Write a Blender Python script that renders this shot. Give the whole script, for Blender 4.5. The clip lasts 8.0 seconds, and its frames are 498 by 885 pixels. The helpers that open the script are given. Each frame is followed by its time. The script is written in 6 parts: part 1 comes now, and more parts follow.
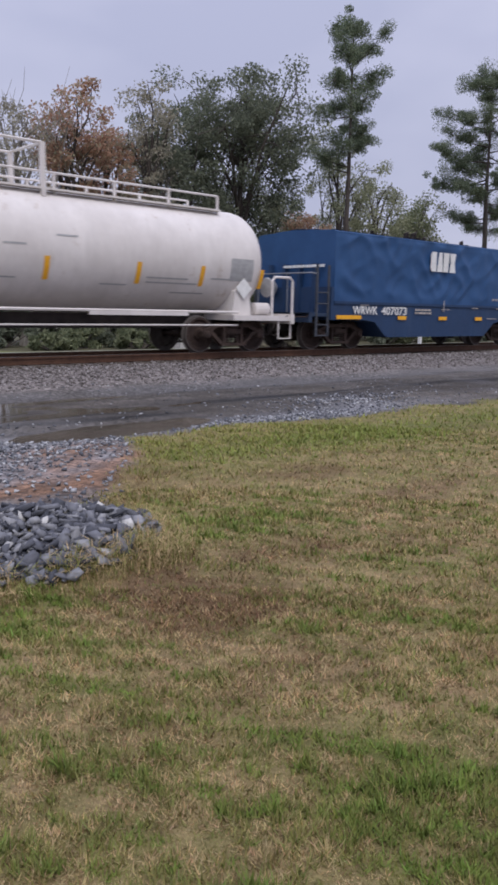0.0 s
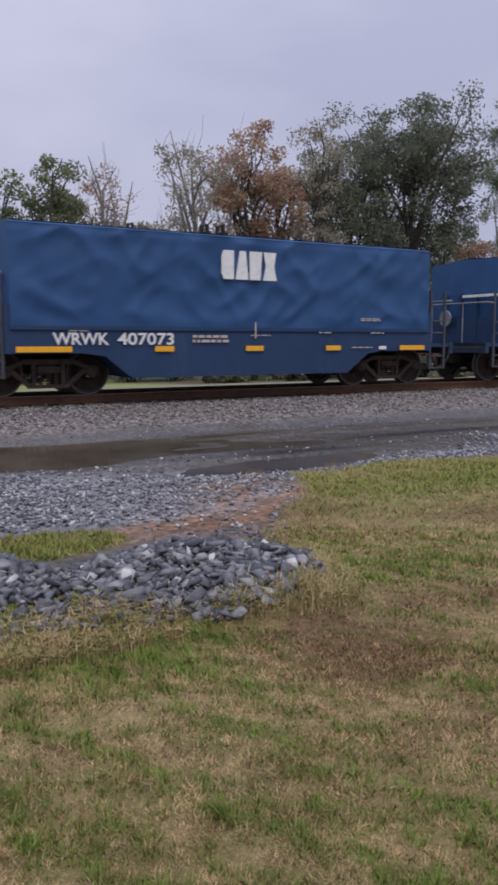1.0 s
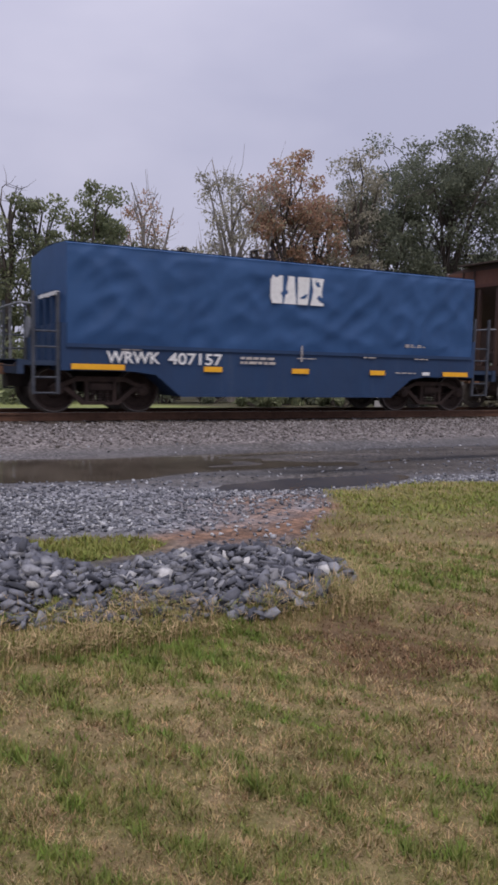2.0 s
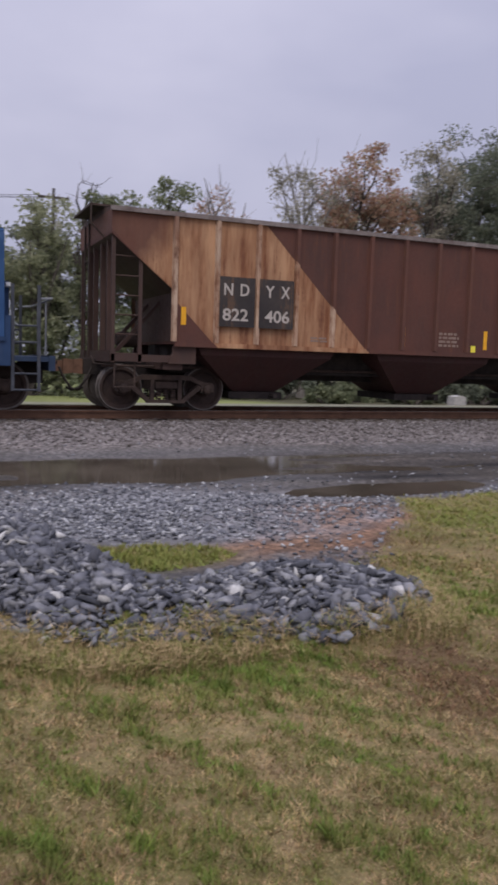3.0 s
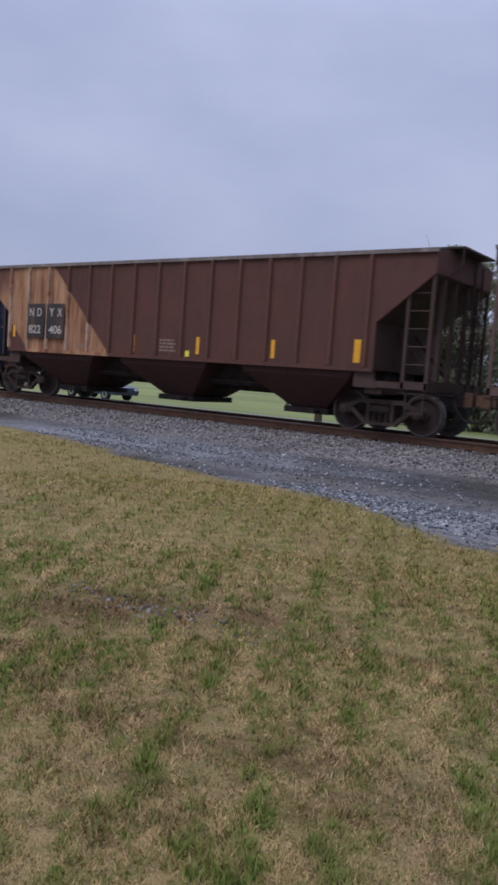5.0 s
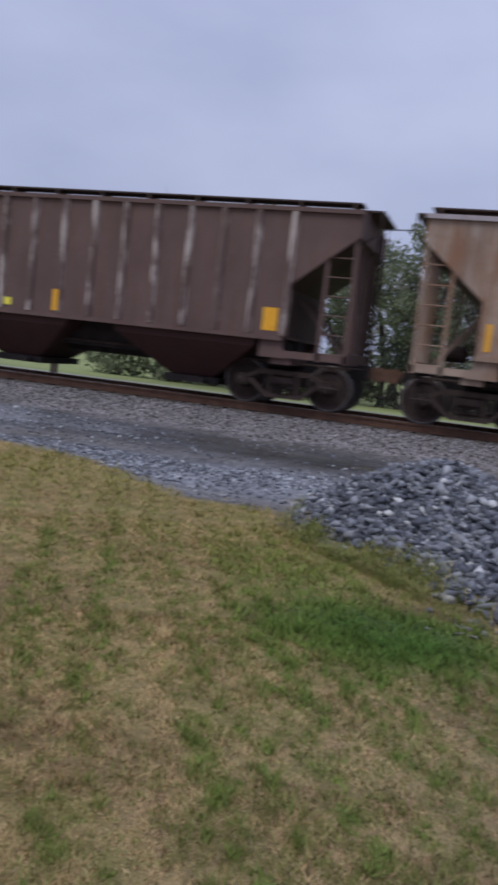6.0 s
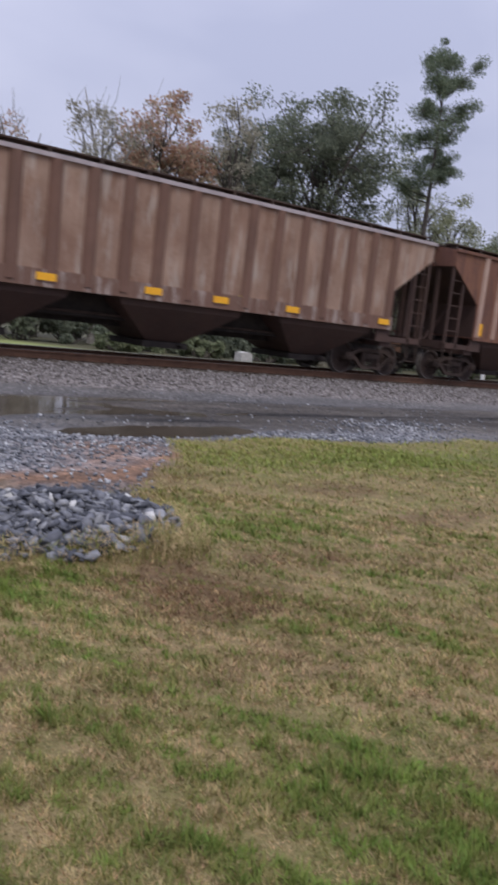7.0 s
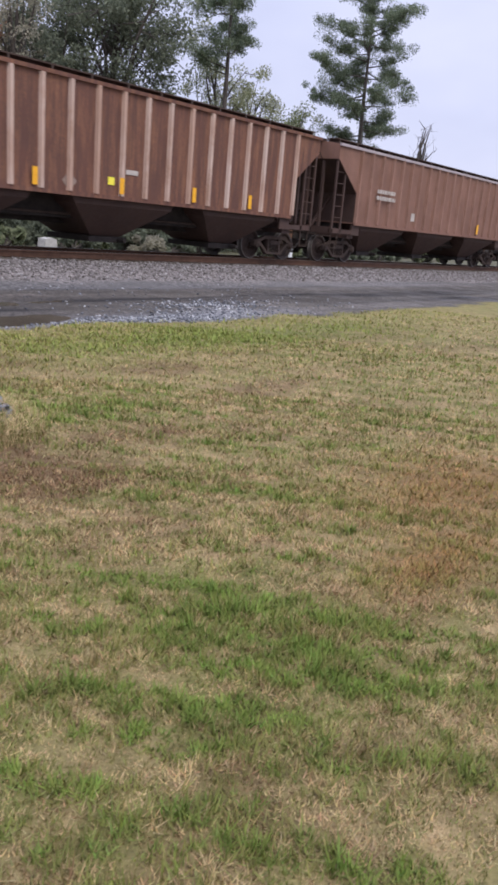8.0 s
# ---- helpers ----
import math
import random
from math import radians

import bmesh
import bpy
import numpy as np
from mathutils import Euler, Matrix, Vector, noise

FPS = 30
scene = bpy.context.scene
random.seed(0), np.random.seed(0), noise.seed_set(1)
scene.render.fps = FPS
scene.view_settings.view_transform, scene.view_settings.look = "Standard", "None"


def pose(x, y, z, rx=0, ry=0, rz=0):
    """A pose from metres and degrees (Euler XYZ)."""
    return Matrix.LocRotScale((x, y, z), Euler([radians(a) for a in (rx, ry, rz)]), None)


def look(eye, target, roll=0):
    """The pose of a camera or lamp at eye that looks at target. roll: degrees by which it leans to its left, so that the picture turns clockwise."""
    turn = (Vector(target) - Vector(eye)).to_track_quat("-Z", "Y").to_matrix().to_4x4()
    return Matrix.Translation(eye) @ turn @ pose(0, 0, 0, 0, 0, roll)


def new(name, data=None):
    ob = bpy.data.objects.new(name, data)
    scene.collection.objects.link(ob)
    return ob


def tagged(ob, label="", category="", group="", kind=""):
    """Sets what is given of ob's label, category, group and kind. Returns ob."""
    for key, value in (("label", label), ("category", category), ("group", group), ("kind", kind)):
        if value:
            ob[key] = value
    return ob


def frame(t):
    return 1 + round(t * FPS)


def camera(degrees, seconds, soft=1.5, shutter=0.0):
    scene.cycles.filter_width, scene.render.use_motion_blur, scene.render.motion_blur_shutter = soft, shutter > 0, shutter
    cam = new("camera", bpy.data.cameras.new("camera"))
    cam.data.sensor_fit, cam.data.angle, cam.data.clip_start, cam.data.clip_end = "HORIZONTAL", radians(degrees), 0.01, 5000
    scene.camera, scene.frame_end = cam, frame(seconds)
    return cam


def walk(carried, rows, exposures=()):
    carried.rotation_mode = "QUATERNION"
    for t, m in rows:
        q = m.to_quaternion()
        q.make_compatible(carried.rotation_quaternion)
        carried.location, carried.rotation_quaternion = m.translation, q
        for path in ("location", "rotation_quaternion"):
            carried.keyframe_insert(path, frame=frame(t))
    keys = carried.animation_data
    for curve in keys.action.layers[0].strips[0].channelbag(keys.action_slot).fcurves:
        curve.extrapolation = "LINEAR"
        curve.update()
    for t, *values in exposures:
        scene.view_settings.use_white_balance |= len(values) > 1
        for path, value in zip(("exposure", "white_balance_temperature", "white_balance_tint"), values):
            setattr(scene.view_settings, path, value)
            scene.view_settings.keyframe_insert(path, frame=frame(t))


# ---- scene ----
cam = camera(35.21, 8.0, soft=3.0, shutter=0.15)


def aim(x, y, z, turn, tilt, lean):
    """A camera pose: turn to the left, tilt upwards and lean, in degrees."""
    return (Matrix.Translation((x, y, z)) @ pose(0, 0, 0, 0, 0, turn)
            @ pose(0, 0, 0, 90 + tilt) @ pose(0, 0, 0, 0, 0, lean))


walk(cam, [
    (0.0, aim(0.21, 0.12, 1.43, -42.20, -9.44, 1.03)),
    (0.2, aim(0.22, 0.12, 1.45, -42.85, -8.90, 1.10)),
    (0.3, aim(0.23, 0.11, 1.47, -42.70, -8.60, 1.00)),
    (0.4, aim(0.23, 0.11, 1.48, -41.60, -8.60, 0.65)),
    (0.5, aim(0.24, 0.11, 1.49, -39.65, -8.62, 0.35)),
    (0.7, aim(0.24, 0.12, 1.49, -34.92, -8.05, 0.15)),
    (1.0, aim(0.23, 0.13, 1.49, -29.91, -7.36, 0.00)),
    (1.2, aim(0.22, 0.13, 1.49, -28.30, -7.20, 0.10)),
    (1.5, aim(0.21, 0.13, 1.48, -28.08, -6.54, 0.66)),
    (1.7, aim(0.14, 0.01, 1.40, -27.92, -5.72, 1.11)),
    (2.8, aim(0.09, -0.03, 1.41, -26.84, -5.24, 2.05)),
    (3.0, aim(0.12, 0.10, 1.52, -22.63, -6.09, 1.82)),
    (3.3, aim(-0.03, 0.03, 1.45, -10.77, -5.17, 2.44)),
    (3.5, aim(-0.08, 0.19, 1.53, -1.52, -5.72, 2.35)),
    (3.8, aim(-0.08, 0.03, 1.48, 13.63, -4.84, 2.39)),
    (4.0, aim(-0.23, 0.02, 1.57, 21.98, -5.57, 3.14)),
    (4.1, aim(-0.20, -0.04, 1.48, 25.90, -5.22, 3.26)),
    (4.2, aim(-0.21, -0.08, 1.49, 29.02, -5.32, 4.05)),
    (5.3, aim(-0.26, -0.08, 1.40, 36.39, -4.74, 4.00)),
    (5.5, aim(-0.29, 0.05, 1.47, 34.61, -5.34, 4.32)),
    (6.0, aim(-0.25, 0.05, 1.42, 16.98, -6.50, 6.26)),
    (6.1, aim(-0.22, -0.00, 1.41, 12.15, -5.83, 6.62)),
    (6.3, aim(-0.13, -0.13, 1.40, 0.86, -4.75, 7.22)),
    (6.5, aim(0.05, -0.04, 1.44, -11.95, -4.72, 5.73)),
    (6.7, aim(0.08, -0.17, 1.35, -23.96, -4.76, 5.74)),
    (6.9, aim(0.16, -0.19, 1.40, -34.90, -7.10, 5.80)),
    (7.0, aim(0.20, -0.20, 1.43, -38.08, -8.49, 6.45)),
    (7.2, aim(0.22, -0.22, 1.42, -42.45, -10.40, 6.90)),
    (7.5, aim(0.25, -0.26, 1.40, -49.39, -13.08, 6.76)),
    (7.6, aim(0.21, -0.25, 1.39, -51.20, -13.65, 7.10)),
    (7.8, aim(0.14, -0.24, 1.38, -52.70, -14.80, 6.40)),
    (8.0, aim(0.06, -0.23, 1.36, -52.28, -15.32, 4.99)),
], exposures=[(0.0, 0.2, 6400, 11), (1.0, 0.11, 6480, 12), (1.5, 0.12, 6680, 13), (2.8, 0.11, 6680, 14), (3.5, 0.05, 6250, 10), (5.5, -0.03, 5900, 9), (6.5, 0.03, 5900, 9),
              (7.0, 0.28, 6350, 10), (7.5, 0.53, 6450, 10), (8.0, 0.73, 6400, 10)])

# ---- world and sun: a closed overcast sky ----
world = bpy.data.worlds.new("overcast")
world.use_nodes = True
scene.world = world
wn, wl = world.node_tree.nodes, world.node_tree.links
wbg = wn["Background"]
wsky = wn.new("ShaderNodeTexSky")
wsky.sky_type, wsky.sun_disc, wsky.sun_elevation, wsky.sun_rotation = "NISHITA", False, radians(38), radians(200)
wgeo = wn.new("ShaderNodeTexCoord")
wmap = wn.new("ShaderNodeMapping")
wmap.inputs["Scale"].default_value = (1.5, 1.5, 3.4)
wnoise = wn.new("ShaderNodeTexNoise")
wnoise.inputs["Scale"].default_value, wnoise.inputs["Detail"].default_value = 1.5, 4
wramp = wn.new("ShaderNodeValToRGB")
wramp.color_ramp.elements[0].position, wramp.color_ramp.elements[0].color = 0.32, (0.42, 0.44, 0.595, 1)
wramp.color_ramp.elements[1].position, wramp.color_ramp.elements[1].color = 0.70, (0.57, 0.58, 0.73, 1)
wscale = wn.new("ShaderNodeVectorMath")
wscale.operation = "SCALE"
wscale.inputs["Scale"].default_value = 0.05
wmix = wn.new("ShaderNodeMix")
wmix.data_type = "RGBA"
wmix.inputs["Factor"].default_value = 0.93
wl.new(wgeo.outputs["Generated"], wmap.inputs["Vector"])
wl.new(wmap.outputs["Vector"], wnoise.inputs["Vector"])
wl.new(wnoise.outputs["Fac"], wramp.inputs["Fac"])
wl.new(wsky.outputs["Color"], wscale.inputs[0])
wl.new(wscale.outputs["Vector"], wmix.inputs["A"])
wl.new(wramp.outputs["Color"], wmix.inputs["B"])
# an overcast sky grows brighter towards the zenith
wsep = wn.new("ShaderNodeSeparateXYZ")
wrise = wn.new("ShaderNodeValToRGB")
for e, (q, v) in zip([wrise.color_ramp.elements[0], wrise.color_ramp.elements.new(0.4), wrise.color_ramp.elements[-1]], ((0.0, 0.36), (0.4, 0.44), (1.0, 1.05))):
    e.position, e.color = q, (v, v, v, 1)
wtimes = wn.new("ShaderNodeMix")
wtimes.data_type, wtimes.blend_type = "RGBA", "MULTIPLY"
wtimes.inputs["Factor"].default_value = 1.0
wl.new(wgeo.outputs["Generated"], wsep.inputs["Vector"])
wl.new(wsep.outputs["Z"], wrise.inputs["Fac"])
wl.new(wmix.outputs["Result"], wtimes.inputs["A"])
wl.new(wrise.outputs["Color"], wtimes.inputs["B"])
wl.new(wtimes.outputs["Result"], wbg.inputs["Color"])
wbg.inputs["Strength"].default_value = 2.45
sun = new("sun", bpy.data.lights.new("sun", "SUN"))
sun.data.energy, sun.data.angle, sun.data.color = 1.3, radians(25), (1.0, 0.94, 0.84)
sun.matrix_basis = look((0, 0, 60), (14, 34, 0))

# ---- materials ----


def nodes_of(name):
    m = bpy.data.materials.new(name)
    m.use_nodes = True
    t = m.node_tree
    return m, t.nodes, t.links, t.nodes["Principled BSDF"]


def noise_node(n, l, vec, scale, detail=4.0, rough=0.6, stretch=None):
    if stretch:
        mp = n.new("ShaderNodeMapping")
        mp.inputs["Scale"].default_value = stretch
        l.new(vec, mp.inputs["Vector"])
        vec = mp.outputs["Vector"]
    t = n.new("ShaderNodeTexNoise")
    t.inputs["Scale"].default_value, t.inputs["Detail"].default_value, t.inputs["Roughness"].default_value = scale, detail, rough
    l.new(vec, t.inputs["Vector"])
    return t.outputs["Fac"]


def ramp_node(n, l, fac, stops):
    r = n.new("ShaderNodeValToRGB")
    el = r.color_ramp.elements
    while len(el) < len(stops):
        el.new(0.5)
    for e, (p, c) in zip(el, stops):
        e.position, e.color = p, ((*c, 1) if len(c) == 3 else c)
    l.new(fac, r.inputs["Fac"])
    return r.outputs["Color"]


def grey(v):
    return (v, v, v)


def mix_node(n, l, fac, a, b, kind="MIX"):
    m = n.new("ShaderNodeMix")
    m.data_type, m.blend_type = "RGBA", kind
    for key, v in (("Factor", fac), ("A", a), ("B", b)):
        if isinstance(v, (int, float)):
            m.inputs[key].default_value = v
        elif isinstance(v, tuple):
            m.inputs[key].default_value = (*v, 1)
        else:
            l.new(v, m.inputs[key])
    return m.outputs["Result"]


def math_node(n, l, op, a, b=0.0, clamp=False):
    m = n.new("ShaderNodeMath")
    m.operation, m.use_clamp = op, clamp
    for i, v in enumerate((a, b)):
        if isinstance(v, (int, float)):
            m.inputs[i].default_value = v
        else:
            l.new(v, m.inputs[i])
    return m.outputs["Value"]


def bump_node(n, l, height, strength, distance):
    b = n.new("ShaderNodeBump")
    b.inputs["Strength"].default_value, b.inputs["Distance"].default_value = strength, distance
    l.new(height, b.inputs["Height"])
    return b.outputs["Normal"]


def coords(n, kind="Object"):
    return n.new("ShaderNodeTexCoord").outputs[kind]


def plain(name, low, high, scale=6.0, rough=0.8, metal=0.0, bump=0.3, distance=0.01, stretch=None, spec=0.3):
    """Two tones mixed by noise at two scales, with fine relief."""
    m, n, l, p = nodes_of(name)
    v = coords(n)
    a = noise_node(n, l, v, scale, 5, 0.65, stretch)
    b = noise_node(n, l, v, scale * 9, 3, 0.6)
    f = math_node(n, l, "ADD", math_node(n, l, "MULTIPLY", a, 0.7), math_node(n, l, "MULTIPLY", b, 0.3))
    l.new(ramp_node(n, l, f, [(0.35, low), (0.65, high)]), p.inputs["Base Color"])
    l.new(ramp_node(n, l, b, [(0.3, grey(max(rough - 0.12, 0.03))), (0.7, grey(min(rough + 0.1, 1)))]), p.inputs["Roughness"])
    p.inputs["Metallic"].default_value = metal
    p.inputs["Specular IOR Level"].default_value = spec
    if bump:
        l.new(bump_node(n, l, f, bump, distance), p.inputs["Normal"])
    return m


def weathered(name, paint, paint2, rust, rust2, amount=0.5, streak=(2.2, 2.2, 0.22), rough=0.72, seed=0.0, chalk=None, diagonal=None, dirt=0.45, grain=6.0, odd=None, chalk_at=0.52):
    """Old wagon paint: patchy colour, rust that runs down in streaks, grime towards nothing in particular, faint dents.
    diagonal: (x at z=0, tan colours) a second paint field before the slanting line x + 1.04 z."""
    m, n, l, p = nodes_of(name)
    v = coords(n)
    off = n.new("ShaderNodeVectorMath")
    off.inputs[1].default_value = (seed * 7.3, seed * 3.1, seed * 1.7)
    l.new(v, off.inputs[0])
    o = off.outputs["Vector"]
    big = noise_node(n, l, o, 0.8, 4, 0.6)
    run = noise_node(n, l, o, 3.0, grain, 0.62, streak)
    fine = noise_node(n, l, o, 14, 5, 0.7)
    base = mix_node(n, l, ramp_node(n, l, big, [(0.35, grey(0)), (0.65, grey(1))]), paint, paint2)
    if odd:
        base = mix_node(n, l, ramp_node(n, l, n.new("ShaderNodeObjectInfo").outputs["Random"], [(0.45, grey(0)), (0.8, grey(0.75))]), base, odd)
    rustc = mix_node(n, l, fine, rust, rust2)
    if diagonal:
        x0, d1, d2, d3 = diagonal
        sep = n.new("ShaderNodeSeparateXYZ")
        l.new(v, sep.inputs["Vector"])
        line = math_node(n, l, "ADD", sep.outputs["X"], math_node(n, l, "MULTIPLY", sep.outputs["Z"], 1.0))
        side = math_node(n, l, "LESS_THAN", math_node(n, l, "ADD", line, math_node(n, l, "MULTIPLY", fine, 0.03)), x0)
        tri = math_node(n, l, "LESS_THAN", line, d3)
        blot = math_node(n, l, "SUBTRACT", math_node(n, l, "SUBTRACT", sep.outputs["Z"], sep.outputs["X"]), math_node(n, l, "MULTIPLY", big, 2.0))
        patchy = math_node(n, l, "ADD", math_node(n, l, "MULTIPLY", run, 0.4), math_node(n, l, "MULTIPLY", noise_node(n, l, o, 1.6, 4, 0.6, (1.6, 1.6, 0.35)), 0.6))
        tan = mix_node(n, l, ramp_node(n, l, patchy, [(0.40, grey(0)), (0.62, grey(1))]), d1, d2)
        tan = mix_node(n, l, ramp_node(n, l, math_node(n, l, "MULTIPLY", blot, 0.1), [(0.84, grey(0)), (0.92, grey(0.9))]), tan, base)
        tan = mix_node(n, l, tri, tan, base)
        base = mix_node(n, l, side, base, tan)
    f = math_node(n, l, "ADD", math_node(n, l, "MULTIPLY", run, 0.6), math_node(n, l, "MULTIPLY", fine, 0.25))
    f = math_node(n, l, "ADD", f, math_node(n, l, "MULTIPLY", big, 0.25))
    mask = ramp_node(n, l, f, [(0.66 - 0.26 * amount, grey(0)), (0.80 - 0.22 * amount, grey(1))])
    col = mix_node(n, l, mask, base, rustc)
    if chalk:
        cm = ramp_node(n, l, noise_node(n, l, o, 2.1, 5, 0.7, (3.0, 3.0, 0.5)), [(chalk_at, grey(0)), (chalk_at + 0.14, grey(0.85))])
        col = mix_node(n, l, cm, col, chalk)
    gr = ramp_node(n, l, noise_node(n, l, o, 1.6, 6, 0.75, (1.5, 1.5, 0.35)), [(0.35, grey(0.0)), (0.75, grey(dirt))])
    col = mix_node(n, l, gr, col, (0.045, 0.035, 0.03))
    l.new(col, p.inputs["Base Color"])
    l.new(ramp_node(n, l, fine, [(0.3, grey(rough - 0.12)), (0.7, grey(rough + 0.15))]), p.inputs["Roughness"])
    p.inputs["Specular IOR Level"].default_value = 0.3
    dent = math_node(n, l, "ADD", math_node(n, l, "MULTIPLY", noise_node(n, l, o, 1.3, 2), 1.0), math_node(n, l, "MULTIPLY", fine, 0.06))
    l.new(bump_node(n, l, dent, 0.35, 0.06), p.inputs["Normal"])
    return m

M_TIE = plain("old_timber", (0.05, 0.04, 0.033), (0.13, 0.105, 0.085), 3, 0.9, 0, 0.6, 0.02, (0.4, 4, 4))
M_RAIL = plain("rusty_rail_steel", (0.075, 0.038, 0.024), (0.15, 0.08, 0.05), 5, 0.7, 0.2, 0.3, 0.004)
M_RAILTOP = plain("worn_rail_head", (0.25, 0.22, 0.2), (0.4, 0.37, 0.35), 8, 0.3, 0.9, 0.1, 0.002)
M_TRUCK = plain("truck_grime", (0.034, 0.024, 0.02), (0.085, 0.057, 0.045), 5, 0.85, 0.0, 0.5, 0.01)
M_WHEEL = plain("wheel_steel_rust", (0.026, 0.017, 0.014), (0.062, 0.04, 0.032), 6, 0.8, 0.0, 0.3, 0.006)
M_TREAD = plain("dull_tread", (0.10, 0.085, 0.075), (0.2, 0.18, 0.165), 8, 0.5, 0.5, 0.1, 0.002)
M_DARK = plain("underframe_black", (0.018, 0.015, 0.014), (0.05, 0.04, 0.035), 4, 0.9, 0, 0.3, 0.01)
M_WHITE = plain("white_lettering", (0.62, 0.62, 0.6), (0.8, 0.8, 0.78), 9, 0.6, 0, 0.1, 0.002)
M_OLDWHITE = plain("faded_lettering", (0.35, 0.31, 0.27), (0.55, 0.5, 0.45), 9, 0.7, 0, 0.1, 0.002)
M_YELLOW = plain("yellow_reflector_tape", (0.74, 0.34, 0.02), (0.86, 0.45, 0.03), 10, 0.5, 0, 0.1, 0.002)
M_LEMON = plain("lemon_tag", (0.8, 0.7, 0.05), (0.9, 0.8, 0.1), 10, 0.5, 0, 0.1, 0.002)
M_BLACKPANEL = weathered("black_panel", (0.035, 0.03, 0.03), (0.06, 0.05, 0.045), (0.12, 0.07, 0.045), (0.2, 0.11, 0.06), 0.35, dirt=0.1)
M_GREYPANEL = plain("grey_stencil", (0.3, 0.3, 0.3), (0.42, 0.42, 0.42), 8, 0.7, 0, 0.1, 0.002)


class Build:
    """Collects vertices and faces of one mesh."""

    def __init__(self):
        self.v, self.f, self.m = [], [], []

    def add(self, verts, faces, mat=0):
        o = len(self.v)
        self.v += [tuple(p) for p in verts]
        self.f += [tuple(i + o for i in q) for q in faces]
        self.m += [mat] * len(faces)

    def box(self, x0, x1, y0, y1, z0, z1, mat=0):
        self.add([(x, y, z) for x in (x0, x1) for y in (y0, y1) for z in (z0, z1)],
                 [(0, 1, 3, 2), (4, 6, 7, 5), (0, 4, 5, 1), (2, 3, 7, 6), (0, 2, 6, 4), (1, 5, 7, 3)], mat)

    def prism(self, outline, y0, y1, mat=0):
        """An outline in x and z, counter-clockwise seen from -y, drawn out from y0 to y1."""
        k = len(outline)
        self.add([(x, y0, z) for x, z in outline] + [(x, y1, z) for x, z in outline],
                 [tuple(range(k)), tuple(range(2 * k - 1, k - 1, -1))]
                 + [(i, k + i, k + (i + 1) % k, (i + 1) % k) for i in range(k)], mat)

    def tube(self, points, radii, seg=6, mat=0, cap=True):
        points = [Vector(p) for p in points]
        if isinstance(radii, (int, float)):
            radii = [radii] * len(points)
        rings = []
        for i, p in enumerate(points):
            d = (points[min(i + 1, len(points) - 1)] - points[max(i - 1, 0)]).normalized()
            a = d.orthogonal().normalized()
            if i and rings:
                a = (prev - d * prev.dot(d)).normalized() if (prev - d * prev.dot(d)).length > 1e-4 else a
            prev = a
            b = d.cross(a)
            rings.append([p + (a * math.cos(2 * math.pi * j / seg) + b * math.sin(2 * math.pi * j / seg)) * radii[i] for j in range(seg)])
        faces = [(i * seg + j, i * seg + (j + 1) % seg, (i + 1) * seg + (j + 1) % seg, (i + 1) * seg + j)
                 for i in range(len(points) - 1) for j in range(seg)]
        if cap:
            faces += [tuple(range(seg - 1, -1, -1)), tuple(range((len(points) - 1) * seg, len(points) * seg))]
        self.add([q for r in rings for q in r], faces, mat)

    def lathe(self, profile, centre, seg=24, mat=0, axis="y", caps=True):
        """Profile of (along the axis, radius) turned about the axis through centre."""
        cx, cy, cz = centre
        vs = []
        for a, r in profile:
            for j in range(seg):
                c, s = math.cos(2 * math.pi * j / seg) * r, math.sin(2 * math.pi * j / seg) * r
                vs.append((cx + c, cy + a, cz + s) if axis == "y" else (cx + a, cy + c, cz + s) if axis == "x" else (cx + c, cy + s, cz + a))
        k = len(profile)
        faces = [(i * seg + j, (i + 1) * seg + j, (i + 1) * seg + (j + 1) % seg, i * seg + (j + 1) % seg) for i in range(k - 1) for j in range(seg)]
        if caps:
            faces += [tuple(range(seg)), tuple(range(k * seg - 1, (k - 1) * seg - 1, -1))]
        self.add(vs, faces, mat)

    def mesh(self, name, mats, smooth=False):
        me = bpy.data.meshes.new(name)
        me.from_pydata(self.v, [], self.f)
        for m in mats:
            me.materials.append(m)
        me.polygons.foreach_set("material_index", self.m)
        bm = bmesh.new()
        bm.from_mesh(me)
        bmesh.ops.recalc_face_normals(bm, faces=bm.faces)
        bm.to_mesh(me)
        bm.free()
        if smooth:
            me.polygons.foreach_set("use_smooth", [True] * len(me.polygons))
            me.set_sharp_from_angle(angle=radians(38))
        return me


def part(name, build, material, parent=None, label="", smooth=False):
    mats = material if isinstance(material, (list, tuple)) else [material]
    ob = new(name, build.mesh(name, mats, smooth))
    ob.parent = parent
    if label:
        tagged(ob, label)
    return ob


def raw_mesh(name, verts, faces, mats, smooth=False):
    """A mesh from arrays; every face has the same number of corners."""
    me = bpy.data.meshes.new(name)
    k = faces.shape[1]
    me.vertices.add(len(verts))
    me.vertices.foreach_set("co", np.asarray(verts, np.float32).ravel())
    me.loops.add(faces.size)
    me.loops.foreach_set("vertex_index", faces.astype(np.int32).ravel())
    me.polygons.add(len(faces))
    me.polygons.foreach_set("loop_start", np.arange(0, faces.size, k, dtype=np.int32))
    for m in mats:
        me.materials.append(m)
    me.update(calc_edges=True)
    if smooth:
        me.polygons.foreach_set("use_smooth", np.ones(len(faces), bool))
    return me


